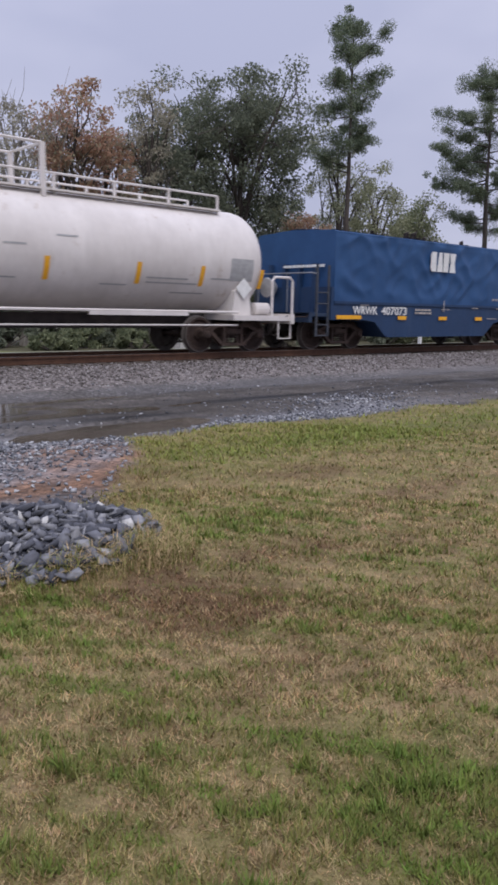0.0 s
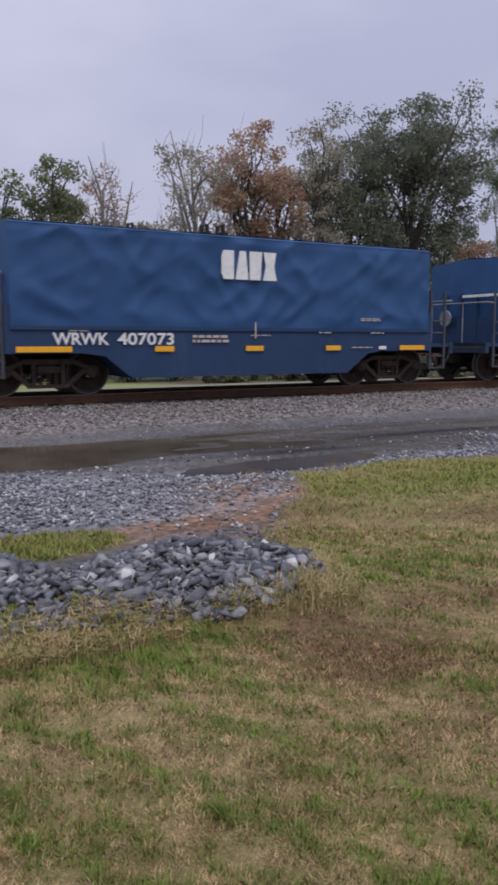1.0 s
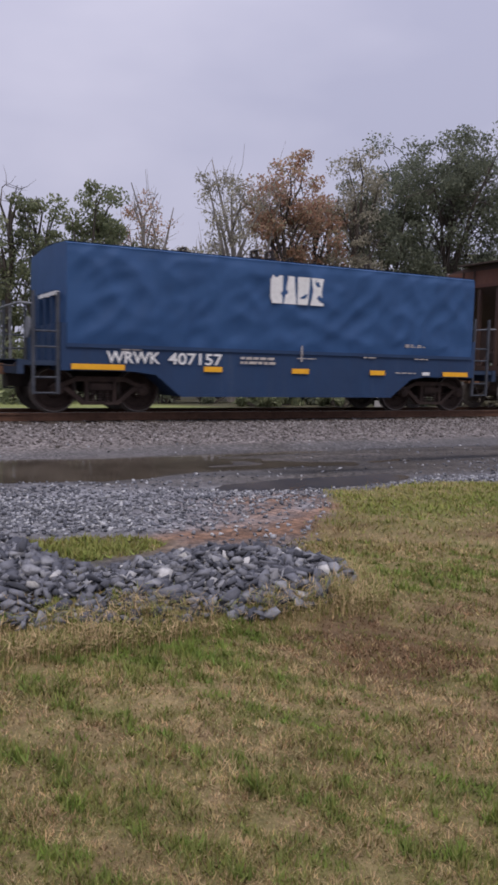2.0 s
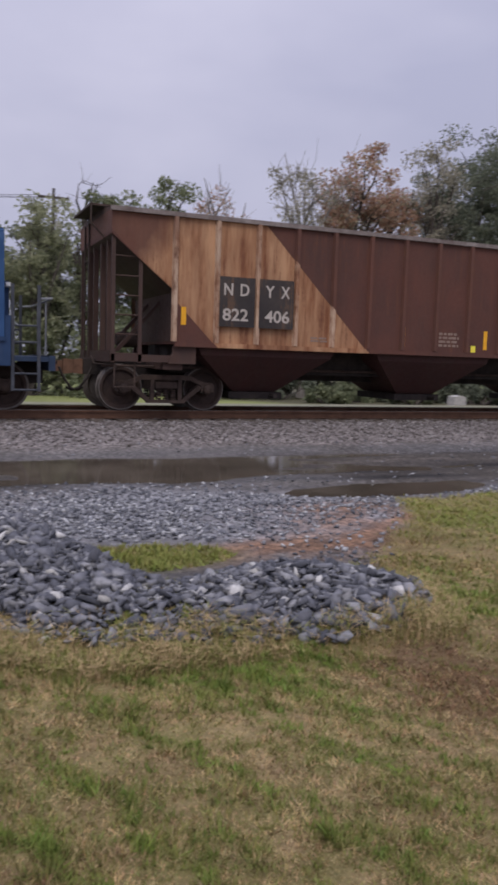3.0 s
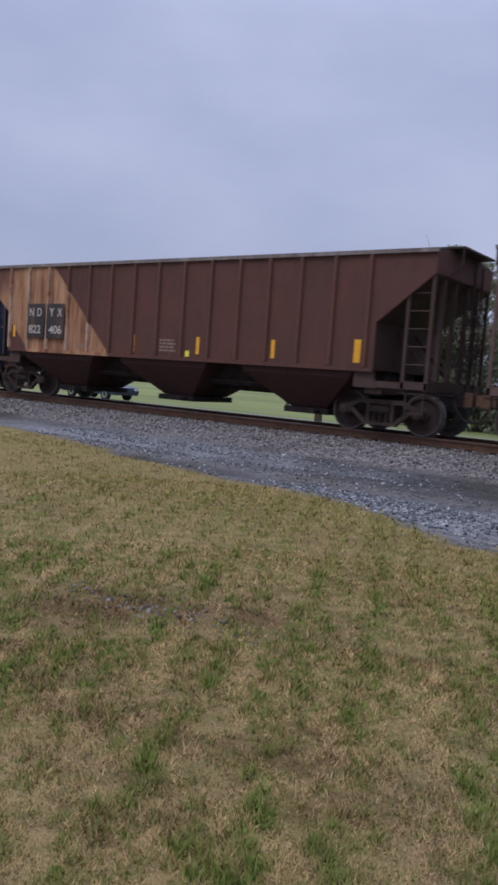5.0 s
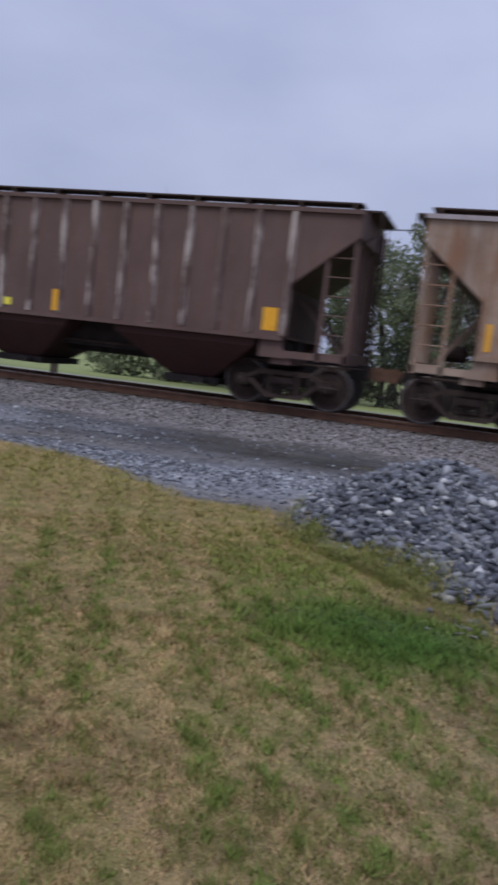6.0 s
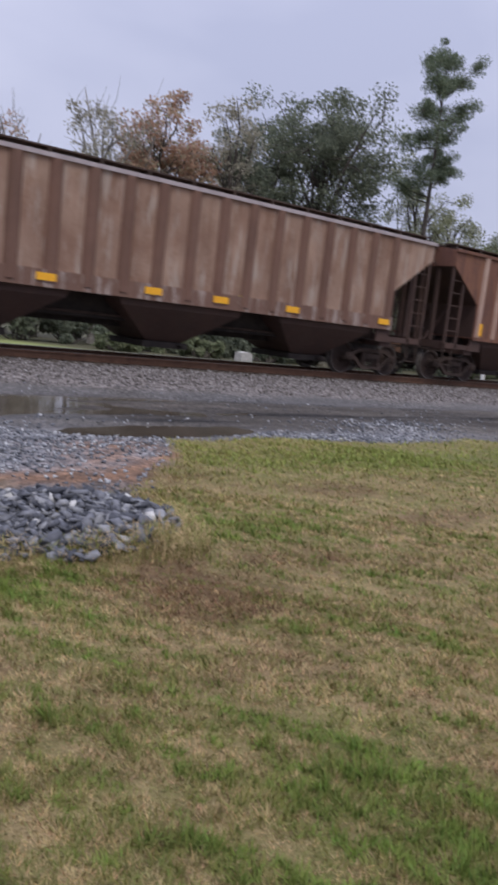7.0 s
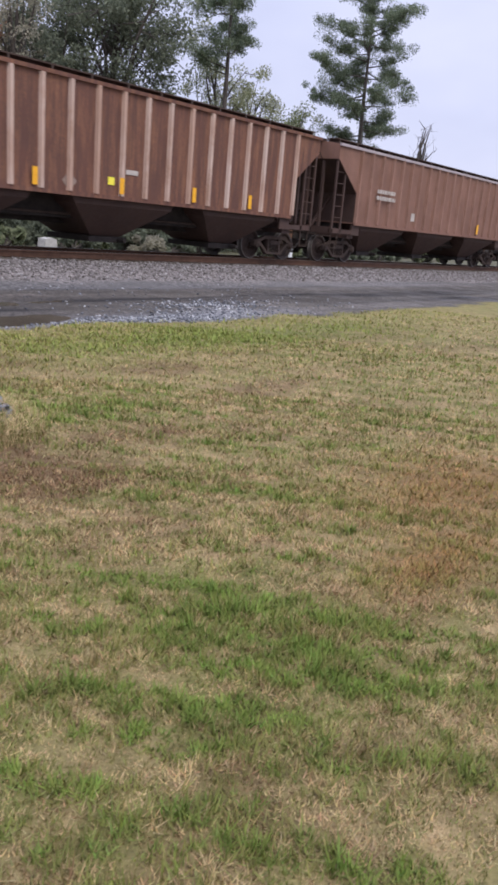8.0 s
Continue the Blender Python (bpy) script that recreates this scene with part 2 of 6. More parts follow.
# ---- the lie of the land ----
TRACK_Y, RAIL_TOP = 16.65, 0.395
PROFILE_Y = (-80, 4, 7.5, 9.0, 12.2, 12.9, 14.6, 18.6, 20.0, 40, 80, 200, 1500)
PROFILE_Z = (0, 0, -0.02, -0.055, -0.045, 0.02, 0.19, 0.19, -0.18, -0.6, -1.3, -2.4, -4)
EDGE_X = (-60, -16, -12.4, -7.9, -5.6, -4, -2.8, -2, -1.5, 0, 1.5, 3.3, 3.9, 4.6, 5.2, 7.1, 8.7, 10.5, 13, 21, 60)
EDGE_Y = (13, 11.2, 10.2, 9.0, 8.6, 7.7, 6.9, 7.0, 6.0, 5.3, 4.8, 5.0, 5.8, 6.6, 7.7, 7.8, 7.2, 7.6, 7.5, 7.9, 8.5)
RIDGE = ((-0.85, 7.25, 0.5, 0.8), (-0.6, 7.0, 0.7, 0.95), (0.1, 6.05, 0.45, 0.8), (0.65, 5.05, 0.26, 0.66), (1.15, 4.42, 0.085, 0.56), (1.85, 4.34, 0.14, 0.54), (2.35, 4.38, 0.22, 0.56), (2.64, 4.36, 0.19, 0.44))


def fbm(x, y, scale, seed=0.0):
    """Smooth noise of arrays, about -1 to 1."""
    out = np.zeros(np.broadcast(x, y).shape)
    rng = np.random.RandomState(int(seed * 10) + 3)
    for k in range(7):
        a, ph = rng.uniform(0, 2 * np.pi, 2)
        fr = scale * (0.6 + 0.45 * k)
        u = (x * np.cos(a) + y * np.sin(a)) * fr + ph
        w = (-x * np.sin(a) + y * np.cos(a)) * fr * 0.8 + 1.7 * ph
        out = out + np.sin(u + 0.9 * np.sin(w)) / (1 + 0.35 * k)
    return out / 2.6


def mound(x, y):
    best = np.zeros(np.broadcast(x, y).shape)
    for (xa, ya, ha, ra), (xb, yb, hb, rb) in zip(RIDGE[:-1], RIDGE[1:]):
        for k in range(6):
            w = k / 6
            px, py, ph, pr = xa + (xb - xa) * w, ya + (yb - ya) * w, ha + (hb - ha) * w, ra + (rb - ra) * w
            d2 = ((x - px) ** 2 + (y - py) ** 2) / (pr * 1.35) ** 2
            best = np.maximum(best, ph * np.maximum(0, 1 - d2 ** 0.75))
    return best


def blob(x, y, cx, cy, rx, ry):
    return np.exp(-((x - cx) / rx) ** 2 - ((y - cy) / ry) ** 2)


def land(x, y):
    x, y = np.asarray(x, float), np.asarray(y, float)
    z = np.interp(y, PROFILE_Y, PROFILE_Z)
    near = np.clip((14 - y) / 3, 0, 1)
    z = z + near * (0.014 * fbm(x, y, 1.1, 1) + 0.008 * fbm(x, y, 3.5, 2))
    lane = np.clip((y - 7.8) / 0.8, 0, 1) * np.clip((13.0 - y) / 0.8, 0, 1)
    z = z + lane * (0.018 * fbm(x, y * 2.4, 0.9, 3) + 0.010 * fbm(x, y * 1.8, 3.1, 53) - 0.03 * np.exp(-((y - 9.9 - 0.05 * x) / 0.28) ** 2) - 0.03 * np.exp(-((y - 11.6 - 0.04 * x) / 0.28) ** 2))
    z = z - 0.07 * blob(x, y, 2.4, 10.9, 3.4, 1.1) - 0.1 * blob(x, y, 5.6, 8.5, 1.6, 0.5)
    z = z + lane * 0.05 * blob(x, y, 11.5, 9.0, 1.8, 0.8)
    far = np.clip((y - 22) / 20, 0, 1)
    z = z + far * 0.1 * fbm(x, y, 0.06, 4)
    return z + mound(x, y) * 0.93


def lawn_edge(x):
    return np.interp(x, EDGE_X, EDGE_Y)


def lawn_mix(x, y):
    """How green and how brown (dead) the lawn is, 0 to 1 each; the rest is straw."""
    n1, n2, n3, n4 = fbm(x, y, 0.8, 5), fbm(x, y, 9, 6), fbm(x, y, 26, 26), fbm(x, y, 55, 28)
    green = 0.48 - 0.05 * np.clip(-np.asarray(x) / 2, 0, 1) + 0.13 * n1 + 0.18 * n2 + 0.36 * n3 + 0.38 * n4
    for cx, cy, rx, ry, a in ((2.0, 1.35, 0.3, 0.25, 0.33), (1.75, 0.95, 0.3, 0.2, 0.26), (2.1, 0.85, 0.3, 0.2, 0.22), (-1.3, 5.1, 0.7, 0.5, 0.22), (-0.72, 4.22, 0.5, 0.45, 1.4), (1.6, 5.75, 1.0, 0.5, 0.5), (9.6, 6.2, 2.2, 0.6, 0.4), (3.9, 4.1, 0.5, 0.3, 0.25),
                              (5.2, 6.4, 1.4, 0.6, 0.3), (-1.4, 5.6, 0.4, 0.7, 0.25), (1.75, 3.5, 0.5, 0.25, 0.5), (2.9, 4.0, 0.3, 0.25, 0.35), (-6, 7, 3, 1.0, 0.2), (7.2, 6.4, 1.3, 0.7, 0.45), (-4, 2.7, 0.6, 0.4, 0.25)):
        green = green + a * blob(x, y, cx, cy, rx, ry)
    bare = 0
    for cx, cy, rx, ry, a in ((2.6, 3.05, 0.5, 0.4, 1.1), (2.5, 3.5, 0.35, 0.2, 0.8), (3.4, 3.3, 0.6, 0.3, 0.65), (2.45, 2.2, 0.3, 0.18, 0.5), (5.4, 5.0, 0.9, 0.3, 0.9), (5.5, 3.9, 0.7, 0.25, 0.7), (-0.5, 4.72, 0.28, 0.14, 1.6), (0.2, 3.4, 0.6, 0.6, 0.2),
                              (-3.6, 3.05, 0.38, 0.3, 1.3), (-3.2, 3.4, 0.25, 0.16, 0.9), (-2.85, 3.65, 0.2, 0.12, 0.9), (4.5, 3.3, 1.0, 0.4, 0.3), (9, 5.2, 2.0, 0.3, 0.4), (3.9, 5.9, 0.7, 0.8, 0.8), (-1.9, 2.4, 0.8, 0.3, 0.25)):
        bare = bare + a * blob(x, y, cx, cy, rx, ry)
    bare = bare * (1 + 0.6 * fbm(x, y, 6, 51))
    brown = 0.12 + 0.2 * fbm(x, y, 1.3, 7) + 0.28 * fbm(x, y, 7.1, 8) + 0.3 * fbm(x, y, 31, 29) + bare
    return np.clip(green - 0.3 * np.clip(bare, 0, 1), 0, 1), np.clip(brown, 0, 1)


LAWN_COLOURS = ((0.412, 0.302, 0.155), (0.155, 0.170, 0.044), (0.132, 0.073, 0.037))


def far_tint(x):
    """The lawn's edge is straw-gold on one side and yellow-green on the other."""
    w = np.clip((np.asarray(x) - 2) / 4, 0, 1)[..., None]
    return np.array((0.34, 0.262, 0.10)) * (1 - w) + np.array((0.285, 0.275, 0.08)) * w


def lawn_colour(x, y):
    g, b = lawn_mix(x, y)
    c = np.array(LAWN_COLOURS)
    out = c[0] * (1 - g)[..., None] + c[1] * g[..., None]
    out = out * (1 - 0.75 * b)[..., None] + c[2] * (0.75 * b)[..., None]
    rust = np.clip((blob(x, y, 4.3, 1.5, 0.8, 0.5) + blob(x, y, 3.1, 1.05, 0.45, 0.2)) * 0.95, 0, 1)[..., None]
    out = out * (1 - rust) + np.array((0.24, 0.145, 0.062)) * rust
    deep = np.clip(blob(x, y, -0.66, 4.25, 0.52, 0.42) * 1.6, 0, 1)[..., None]
    out = out * (1 - deep) + np.array((0.065, 0.12, 0.024)) * deep
    warm = np.clip((np.asarray(y) - 4) / 4, 0, 1)[..., None] * 0.35
    return out * (1 - warm) + far_tint(x) * warm


def ground_colour(x, y):
    """Base colour of the earth at each place, and how wet it lies."""
    edge = lawn_edge(x) + 0.22 * fbm(x, y, 2.2, 9) + 0.1 * fbm(x, y, 6, 10)
    bare = np.clip((y - edge) / 0.25 + 0.5, 0, 1)
    rut = np.exp(-((y - 9.9 - 0.05 * x) / 0.3) ** 2) + np.exp(-((y - 11.6 - 0.04 * x) / 0.3) ** 2)
    mud = np.array((0.07, 0.061, 0.052)) * (1 - 0.4 * rut + 0.28 * fbm(x, y, 1.2, 11) + 0.3 * fbm(x * 0.3, y * 2.6, 1.4, 30) + 0.6 * fbm(x * 0.12, y * 5.0, 1.5, 52))[..., None]
    gravel = np.array((0.2, 0.2, 0.21)) * (1 + 0.2 * fbm(x, y, 2.5, 12))[..., None]
    gw = np.clip(blob(x, y, 2.4, 7.4, 2.4, 1.5) * 1.5 + blob(x, y, -3.6, 8.7, 3.0, 1.3) * 1.2 + blob(x, y, 8.3, 7.9, 2.4, 0.55) + blob(x, y, -12, 11.5, 5, 1.3) + mound(x, y) * 8, 0, 1)
    gw = np.clip(gw + 0.25 * fbm(x, y, 1.8, 13) * (gw > 0.05), 0, 1)
    lane = mud * (1 - gw)[..., None] + gravel * gw[..., None]
    rd = np.clip((blob(x, y, 4.2, 6.7, 0.9, 0.8) * 1.2 + blob(x, y, 3.0, 5.75, 1.1, 0.3) * 1.4) * (0.75 + 0.7 * fbm(x, y, 7, 31)), 0, 0.85)[..., None]
    lane = lane * (1 - rd) + np.array((0.205, 0.108, 0.057)) * rd * (1 + 0.5 * fbm(x, y, 11, 56))[..., None]
    pale = np.clip(blob(x, y * 1.0, 14, 12.3, 12, 0.45) * (0.9 + 0.6 * fbm(x, y, 1.1, 32)), 0, 0.35)[..., None]
    lane = lane * (1 - pale) + np.array((0.22, 0.215, 0.22)) * pale
    dark = np.clip(blob(x, y, 14, 9.4, 3.0, 0.5) * (0.9 + 0.9 * fbm(x * 0.5, y * 2, 2, 33)), 0, 0.85)[..., None]
    lane = lane * (1 - dark) + np.array((0.05, 0.042, 0.034)) * dark
    ballast = np.clip((y - 12.5 + 0.25 * fbm(x, y, 1.6, 14)) / 0.5, 0, 1)[..., None]
    lane = lane * (1 - ballast) + np.array((0.185, 0.165, 0.155)) * ballast
    far = np.clip((y - 19.6 + 0.5 * fbm(x, y, 0.8, 15)) / 0.6, 0, 1)[..., None]
    field = np.array((0.20, 0.225, 0.08)) * (1 + 0.3 * fbm(x, y, 0.35, 16))[..., None]
    # wood floor to the right, the trees' shade put into its dark colour
    shaded_floor = (np.clip((x - 13 + 2 * fbm(x, y, 0.5, 34)) / 4, 0, 1) * np.clip((y - 20.5) / 1.5, 0, 1))[..., None]
    field = field * (1 - shaded_floor) + np.array((0.085, 0.08, 0.045)) * shaded_floor
    lane = lane * (1 - far) + field * far
    patch = np.clip(blob(x, y, 1.55, 5.75, 0.9, 0.45) * 2 - 0.6, 0, 1)
    bare = bare * (1 - patch)
    grass = lawn_colour(x, y) * 0.7 * (1 + np.clip(-np.asarray(x) / 1.5, 0, 1)[..., None] * np.array((0.03, -0.01, -0.12)))
    return grass * (1 - bare[..., None]) + lane * bare[..., None], bare * np.clip((13 - y), 0, 1), bare * np.clip((20 - y), 0, 1) * np.clip(0.55 + 0.35 * fbm(x, y, 1.3, 57) + ballast[..., 0] * 0.5, 0, 1)


def build_ground():
    xs = np.concatenate([-np.geomspace(1500, 19, 26), np.arange(-18, 24, 0.14), np.geomspace(24.2, 1500, 40)])
    ys = np.concatenate([-np.geomspace(900, 2.2, 14), np.arange(-2, 9.5, 0.11), np.arange(9.5, 20.5, 0.16), np.geomspace(20.7, 2500, 60)])
    gx, gy = np.meshgrid(xs, ys)
    gz = land(gx, gy)
    nx, ny = len(xs), len(ys)
    i = np.arange(nx * ny).reshape(ny, nx)
    faces = np.stack([i[:-1, :-1], i[:-1, 1:], i[1:, 1:], i[1:, :-1]], -1).reshape(-1, 4)
    m, n, l, p = nodes_of("earth_and_lawn")
    a = n.new("ShaderNodeAttribute")
    a.attribute_name = "earth"
    wet = n.new("ShaderNodeAttribute")
    wet.attribute_name = "wet"
    v = coords(n)
    f1, f2, f3 = noise_node(n, l, v, 9, 6, 0.7), noise_node(n, l, v, 55, 4, 0.7), noise_node(n, l, v, 0.9, 4)
    col = mix_node(n, l, 0.75, a.outputs["Color"], ramp_node(n, l, f1, [(0.3, grey(0.6)), (0.7, grey(1.25))]), "MULTIPLY")
    col = mix_node(n, l, 0.8, col, ramp_node(n, l, f2, [(0.3, grey(0.65)), (0.7, grey(1.3))]), "MULTIPLY")
    gravelly = n.new("ShaderNodeAttribute")
    gravelly.attribute_name = "gravelly"
    cells = n.new("ShaderNodeTexVoronoi")
    cells.inputs["Scale"].default_value = 21
    l.new(v, cells.inputs["Vector"])
    stony = mix_node(n, l, 1.0, col, ramp_node(n, l, cells.outputs["Color"], [(0.15, grey(0.45)), (0.5, grey(0.95)), (0.9, grey(1.9))]), "MULTIPLY")
    col = mix_node(n, l, gravelly.outputs["Fac"], col, stony)
    l.new(col, p.inputs["Base Color"])
    damp = math_node(n, l, "MULTIPLY", wet.outputs["Fac"], ramp_node(n, l, f3, [(0.35, grey(0.0)), (0.6, grey(1))]))
    l.new(ramp_node(n, l, damp, [(0.0, grey(0.95)), (1.0, grey(0.52))]), p.inputs["Roughness"])
    p.inputs["Specular IOR Level"].default_value = 0.25
    h = math_node(n, l, "ADD", f1, math_node(n, l, "MULTIPLY", f2, 0.5))
    h = math_node(n, l, "SUBTRACT", h, math_node(n, l, "MULTIPLY", gravelly.outputs["Fac"], math_node(n, l, "MULTIPLY", cells.outputs["Distance"], 1.6)))
    l.new(bump_node(n, l, h, 0.7, 0.03), p.inputs["Normal"])
    me = raw_mesh("ground", np.stack([gx, gy, gz], -1).reshape(-1, 3), faces, [m], True)
    rgb, wetness, loose = ground_colour(gx, gy)
    rgba = np.concatenate([rgb.reshape(-1, 3), np.ones((nx * ny, 1))], 1).clip(0.01, 1)
    me.attributes.new("earth", "FLOAT_COLOR", "POINT").data.foreach_set("color", rgba.astype(np.float32).ravel())
    me.attributes.new("wet", "FLOAT", "POINT").data.foreach_set("value", wetness.astype(np.float32).ravel())
    me.attributes.new("gravelly", "FLOAT", "POINT").data.foreach_set("value", loose.astype(np.float32).ravel())
    tagged(new("ground", me), "dry autumn lawn running into a muddy gravel lane", kind="structure")
    # standing water fills what lies lower than its level
    m, n, l, p = nodes_of("puddle_water")
    v = coords(n)
    l.new(ramp_node(n, l, noise_node(n, l, v, 0.8, 4), [(0.35, (0.055, 0.045, 0.033)), (0.65, (0.115, 0.095, 0.072))]), p.inputs["Base Color"])
    p.inputs["Roughness"].default_value = 0.06
    p.inputs["IOR"].default_value = 1.33
    l.new(bump_node(n, l, noise_node(n, l, v, 7, 3, 0.5, (1, 3, 1)), 0.06, 0.01), p.inputs["Normal"])
    b = Build()
    b.add([(-2.6, 8.0, -0.083), (8.5, 8.0, -0.083), (8.5, 12.6, -0.083), (-2.6, 12.6, -0.083)], [(0, 1, 2, 3)])
    tagged(part("puddle", b, m), "shallow brown rainwater standing on the lane", kind="structure")


build_ground()


def build_track():
    track = tagged(new("railway_track"), "rusty steel rails on timber ties in grey ballast", "railway track", kind="structure")
    zb = RAIL_TOP - 0.17
    for y in (TRACK_Y - 0.7525, TRACK_Y + 0.7525):
        b = Build()
        b.box(-260, 320, y - 0.07, y + 0.07, zb, zb + 0.025)
        b.box(-260, 320, y - 0.012, y + 0.012, zb + 0.025, zb + 0.125)
        b.box(-260, 320, y - 0.036, y + 0.036, zb + 0.125, zb + 0.166)
        b.box(-260, 320, y - 0.028, y + 0.028, zb + 0.166, zb + 0.17, 1)
        part("rail", b, [M_RAIL, M_RAILTOP], track)
    b = Build()
    b.box(-0.11, 0.11, TRACK_Y - 1.3, TRACK_Y + 1.3, zb - 0.17, zb - 0.004)
    me = b.mesh("tie", [M_TIE])
    for i in range(290):
        t = new("tie", me)
        t.parent, t.location.x = track, -70 + i * 0.535
    return track


build_track()


# ---- loose stone ----
def stone_shapes(count, seed):
    rng = np.random.RandomState(seed)
    shapes = []
    for k in range(count):
        bm = bmesh.new()
        for q in range(8):
            d = rng.normal(size=3)
            bm.verts.new(d / np.linalg.norm(d) * rng.uniform(0.75, 1.1))
        hull = bmesh.ops.convex_hull(bm, input=bm.verts)
        bmesh.ops.delete(bm, geom=[g for g in hull["geom_interior"] if isinstance(g, bmesh.types.BMVert)], context="VERTS")
        bmesh.ops.triangulate(bm, faces=bm.faces)
        bm.verts.index_update()
        v = np.array([x.co[:] for x in bm.verts])
        f = np.array([[q.index for q in t.verts] for t in bm.faces])
        bm.free()
        shapes.append((v, f))
    return shapes


def scatter_stones(name, xyz, sizes, seed, mat, label):
    rng = np.random.RandomState(seed)
    shapes = stone_shapes(8, seed)
    pick = rng.randint(0, 8, len(xyz))
    V, F, o = [], [], 0
    for k, (v, f) in enumerate(shapes):
        idx = np.nonzero(pick == k)[0]
        c = len(idx)
        if not c:
            continue
        ya, ti, to = rng.uniform(0, 2 * np.pi, c), rng.normal(size=c) * 0.42, rng.normal(size=c) * 0.42
        zero, one = np.zeros(c), np.ones(c)
        Rz = np.stack([np.cos(ya), -np.sin(ya), zero, np.sin(ya), np.cos(ya), zero, zero, zero, one], -1).reshape(c, 3, 3)
        Rx = np.stack([one, zero, zero, zero, np.cos(ti), -np.sin(ti), zero, np.sin(ti), np.cos(ti)], -1).reshape(c, 3, 3)
        Ry = np.stack([np.cos(to), zero, np.sin(to), zero, one, zero, -np.sin(to), zero, np.cos(to)], -1).reshape(c, 3, 3)
        R = Rx @ Ry @ Rz
        s = np.stack([sizes[idx] * rng.uniform(0.85, 1.55, c), sizes[idx] * rng.uniform(0.7, 1.1, c), sizes[idx] * rng.uniform(0.35, 0.75, c)], -1)
        pts = np.einsum("nij,nvj->nvi", R, v[None] * s[:, None, :]) + xyz[idx][:, None, :]
        V.append(pts.reshape(-1, 3))
        F.append((f[None] + (np.arange(c) * len(v))[:, None, None]).reshape(-1, 3) + o)
        o += c * len(v)
    return tagged(new(name, raw_mesh(name, np.concatenate(V), np.concatenate(F), [mat])), label, kind="stuff")


def stone_material(name, tones, rough=0.75, single=False):
    m, n, l, p = nodes_of(name)
    v = coords(n)
    pick = n.new("ShaderNodeObjectInfo").outputs["Random"] if single else n.new("ShaderNodeNewGeometry").outputs["Random Per Island"]
    base = ramp_node(n, l, pick, tones)
    f = noise_node(n, l, v, 1.2 if single else 30, 4, 0.7)
    col = mix_node(n, l, 0.6, base, ramp_node(n, l, f, [(0.3, grey(0.55)), (0.7, grey(1.3))]), "MULTIPLY")
    l.new(col, p.inputs["Base Color"])
    p.inputs["Roughness"].default_value = rough
    p.inputs["Specular IOR Level"].default_value = 0.35
    l.new(bump_node(n, l, f, 0.4, 0.01), p.inputs["Normal"])
    return m


STONE_TONES = [(0.0, (0.045, 0.048, 0.058)), (0.35, (0.092, 0.095, 0.11)), (0.7, (0.16, 0.163, 0.178)), (0.95, (0.25, 0.25, 0.255)), (0.985, (0.45, 0.44, 0.42))]
M_STONE = stone_material("blue_grey_crushed_stone", STONE_TONES)
M_DUSTY = stone_material("dusty_grey_stone", [(0.0, (0.07, 0.065, 0.058)), (0.5, (0.15, 0.14, 0.125)), (1.0, (0.27, 0.255, 0.235))], 0.9)
M_ONESTONE = stone_material("blue_grey_single_stone", STONE_TONES[:4], single=True)
M_GRAVEL = stone_material("grey_lane_gravel", [(0.0, (0.06, 0.063, 0.075)), (0.4, (0.14, 0.145, 0.16)), (0.75, (0.27, 0.275, 0.29)), (1.0, (0.48, 0.48, 0.48))], 0.7)
M_BALLAST = stone_material("brown_grey_ballast", [(0.0, (0.08, 0.068, 0.062)), (0.4, (0.165, 0.145, 0.137)), (0.8, (0.265, 0.24, 0.23)), (1.0, (0.38, 0.36, 0.35))], 0.85)


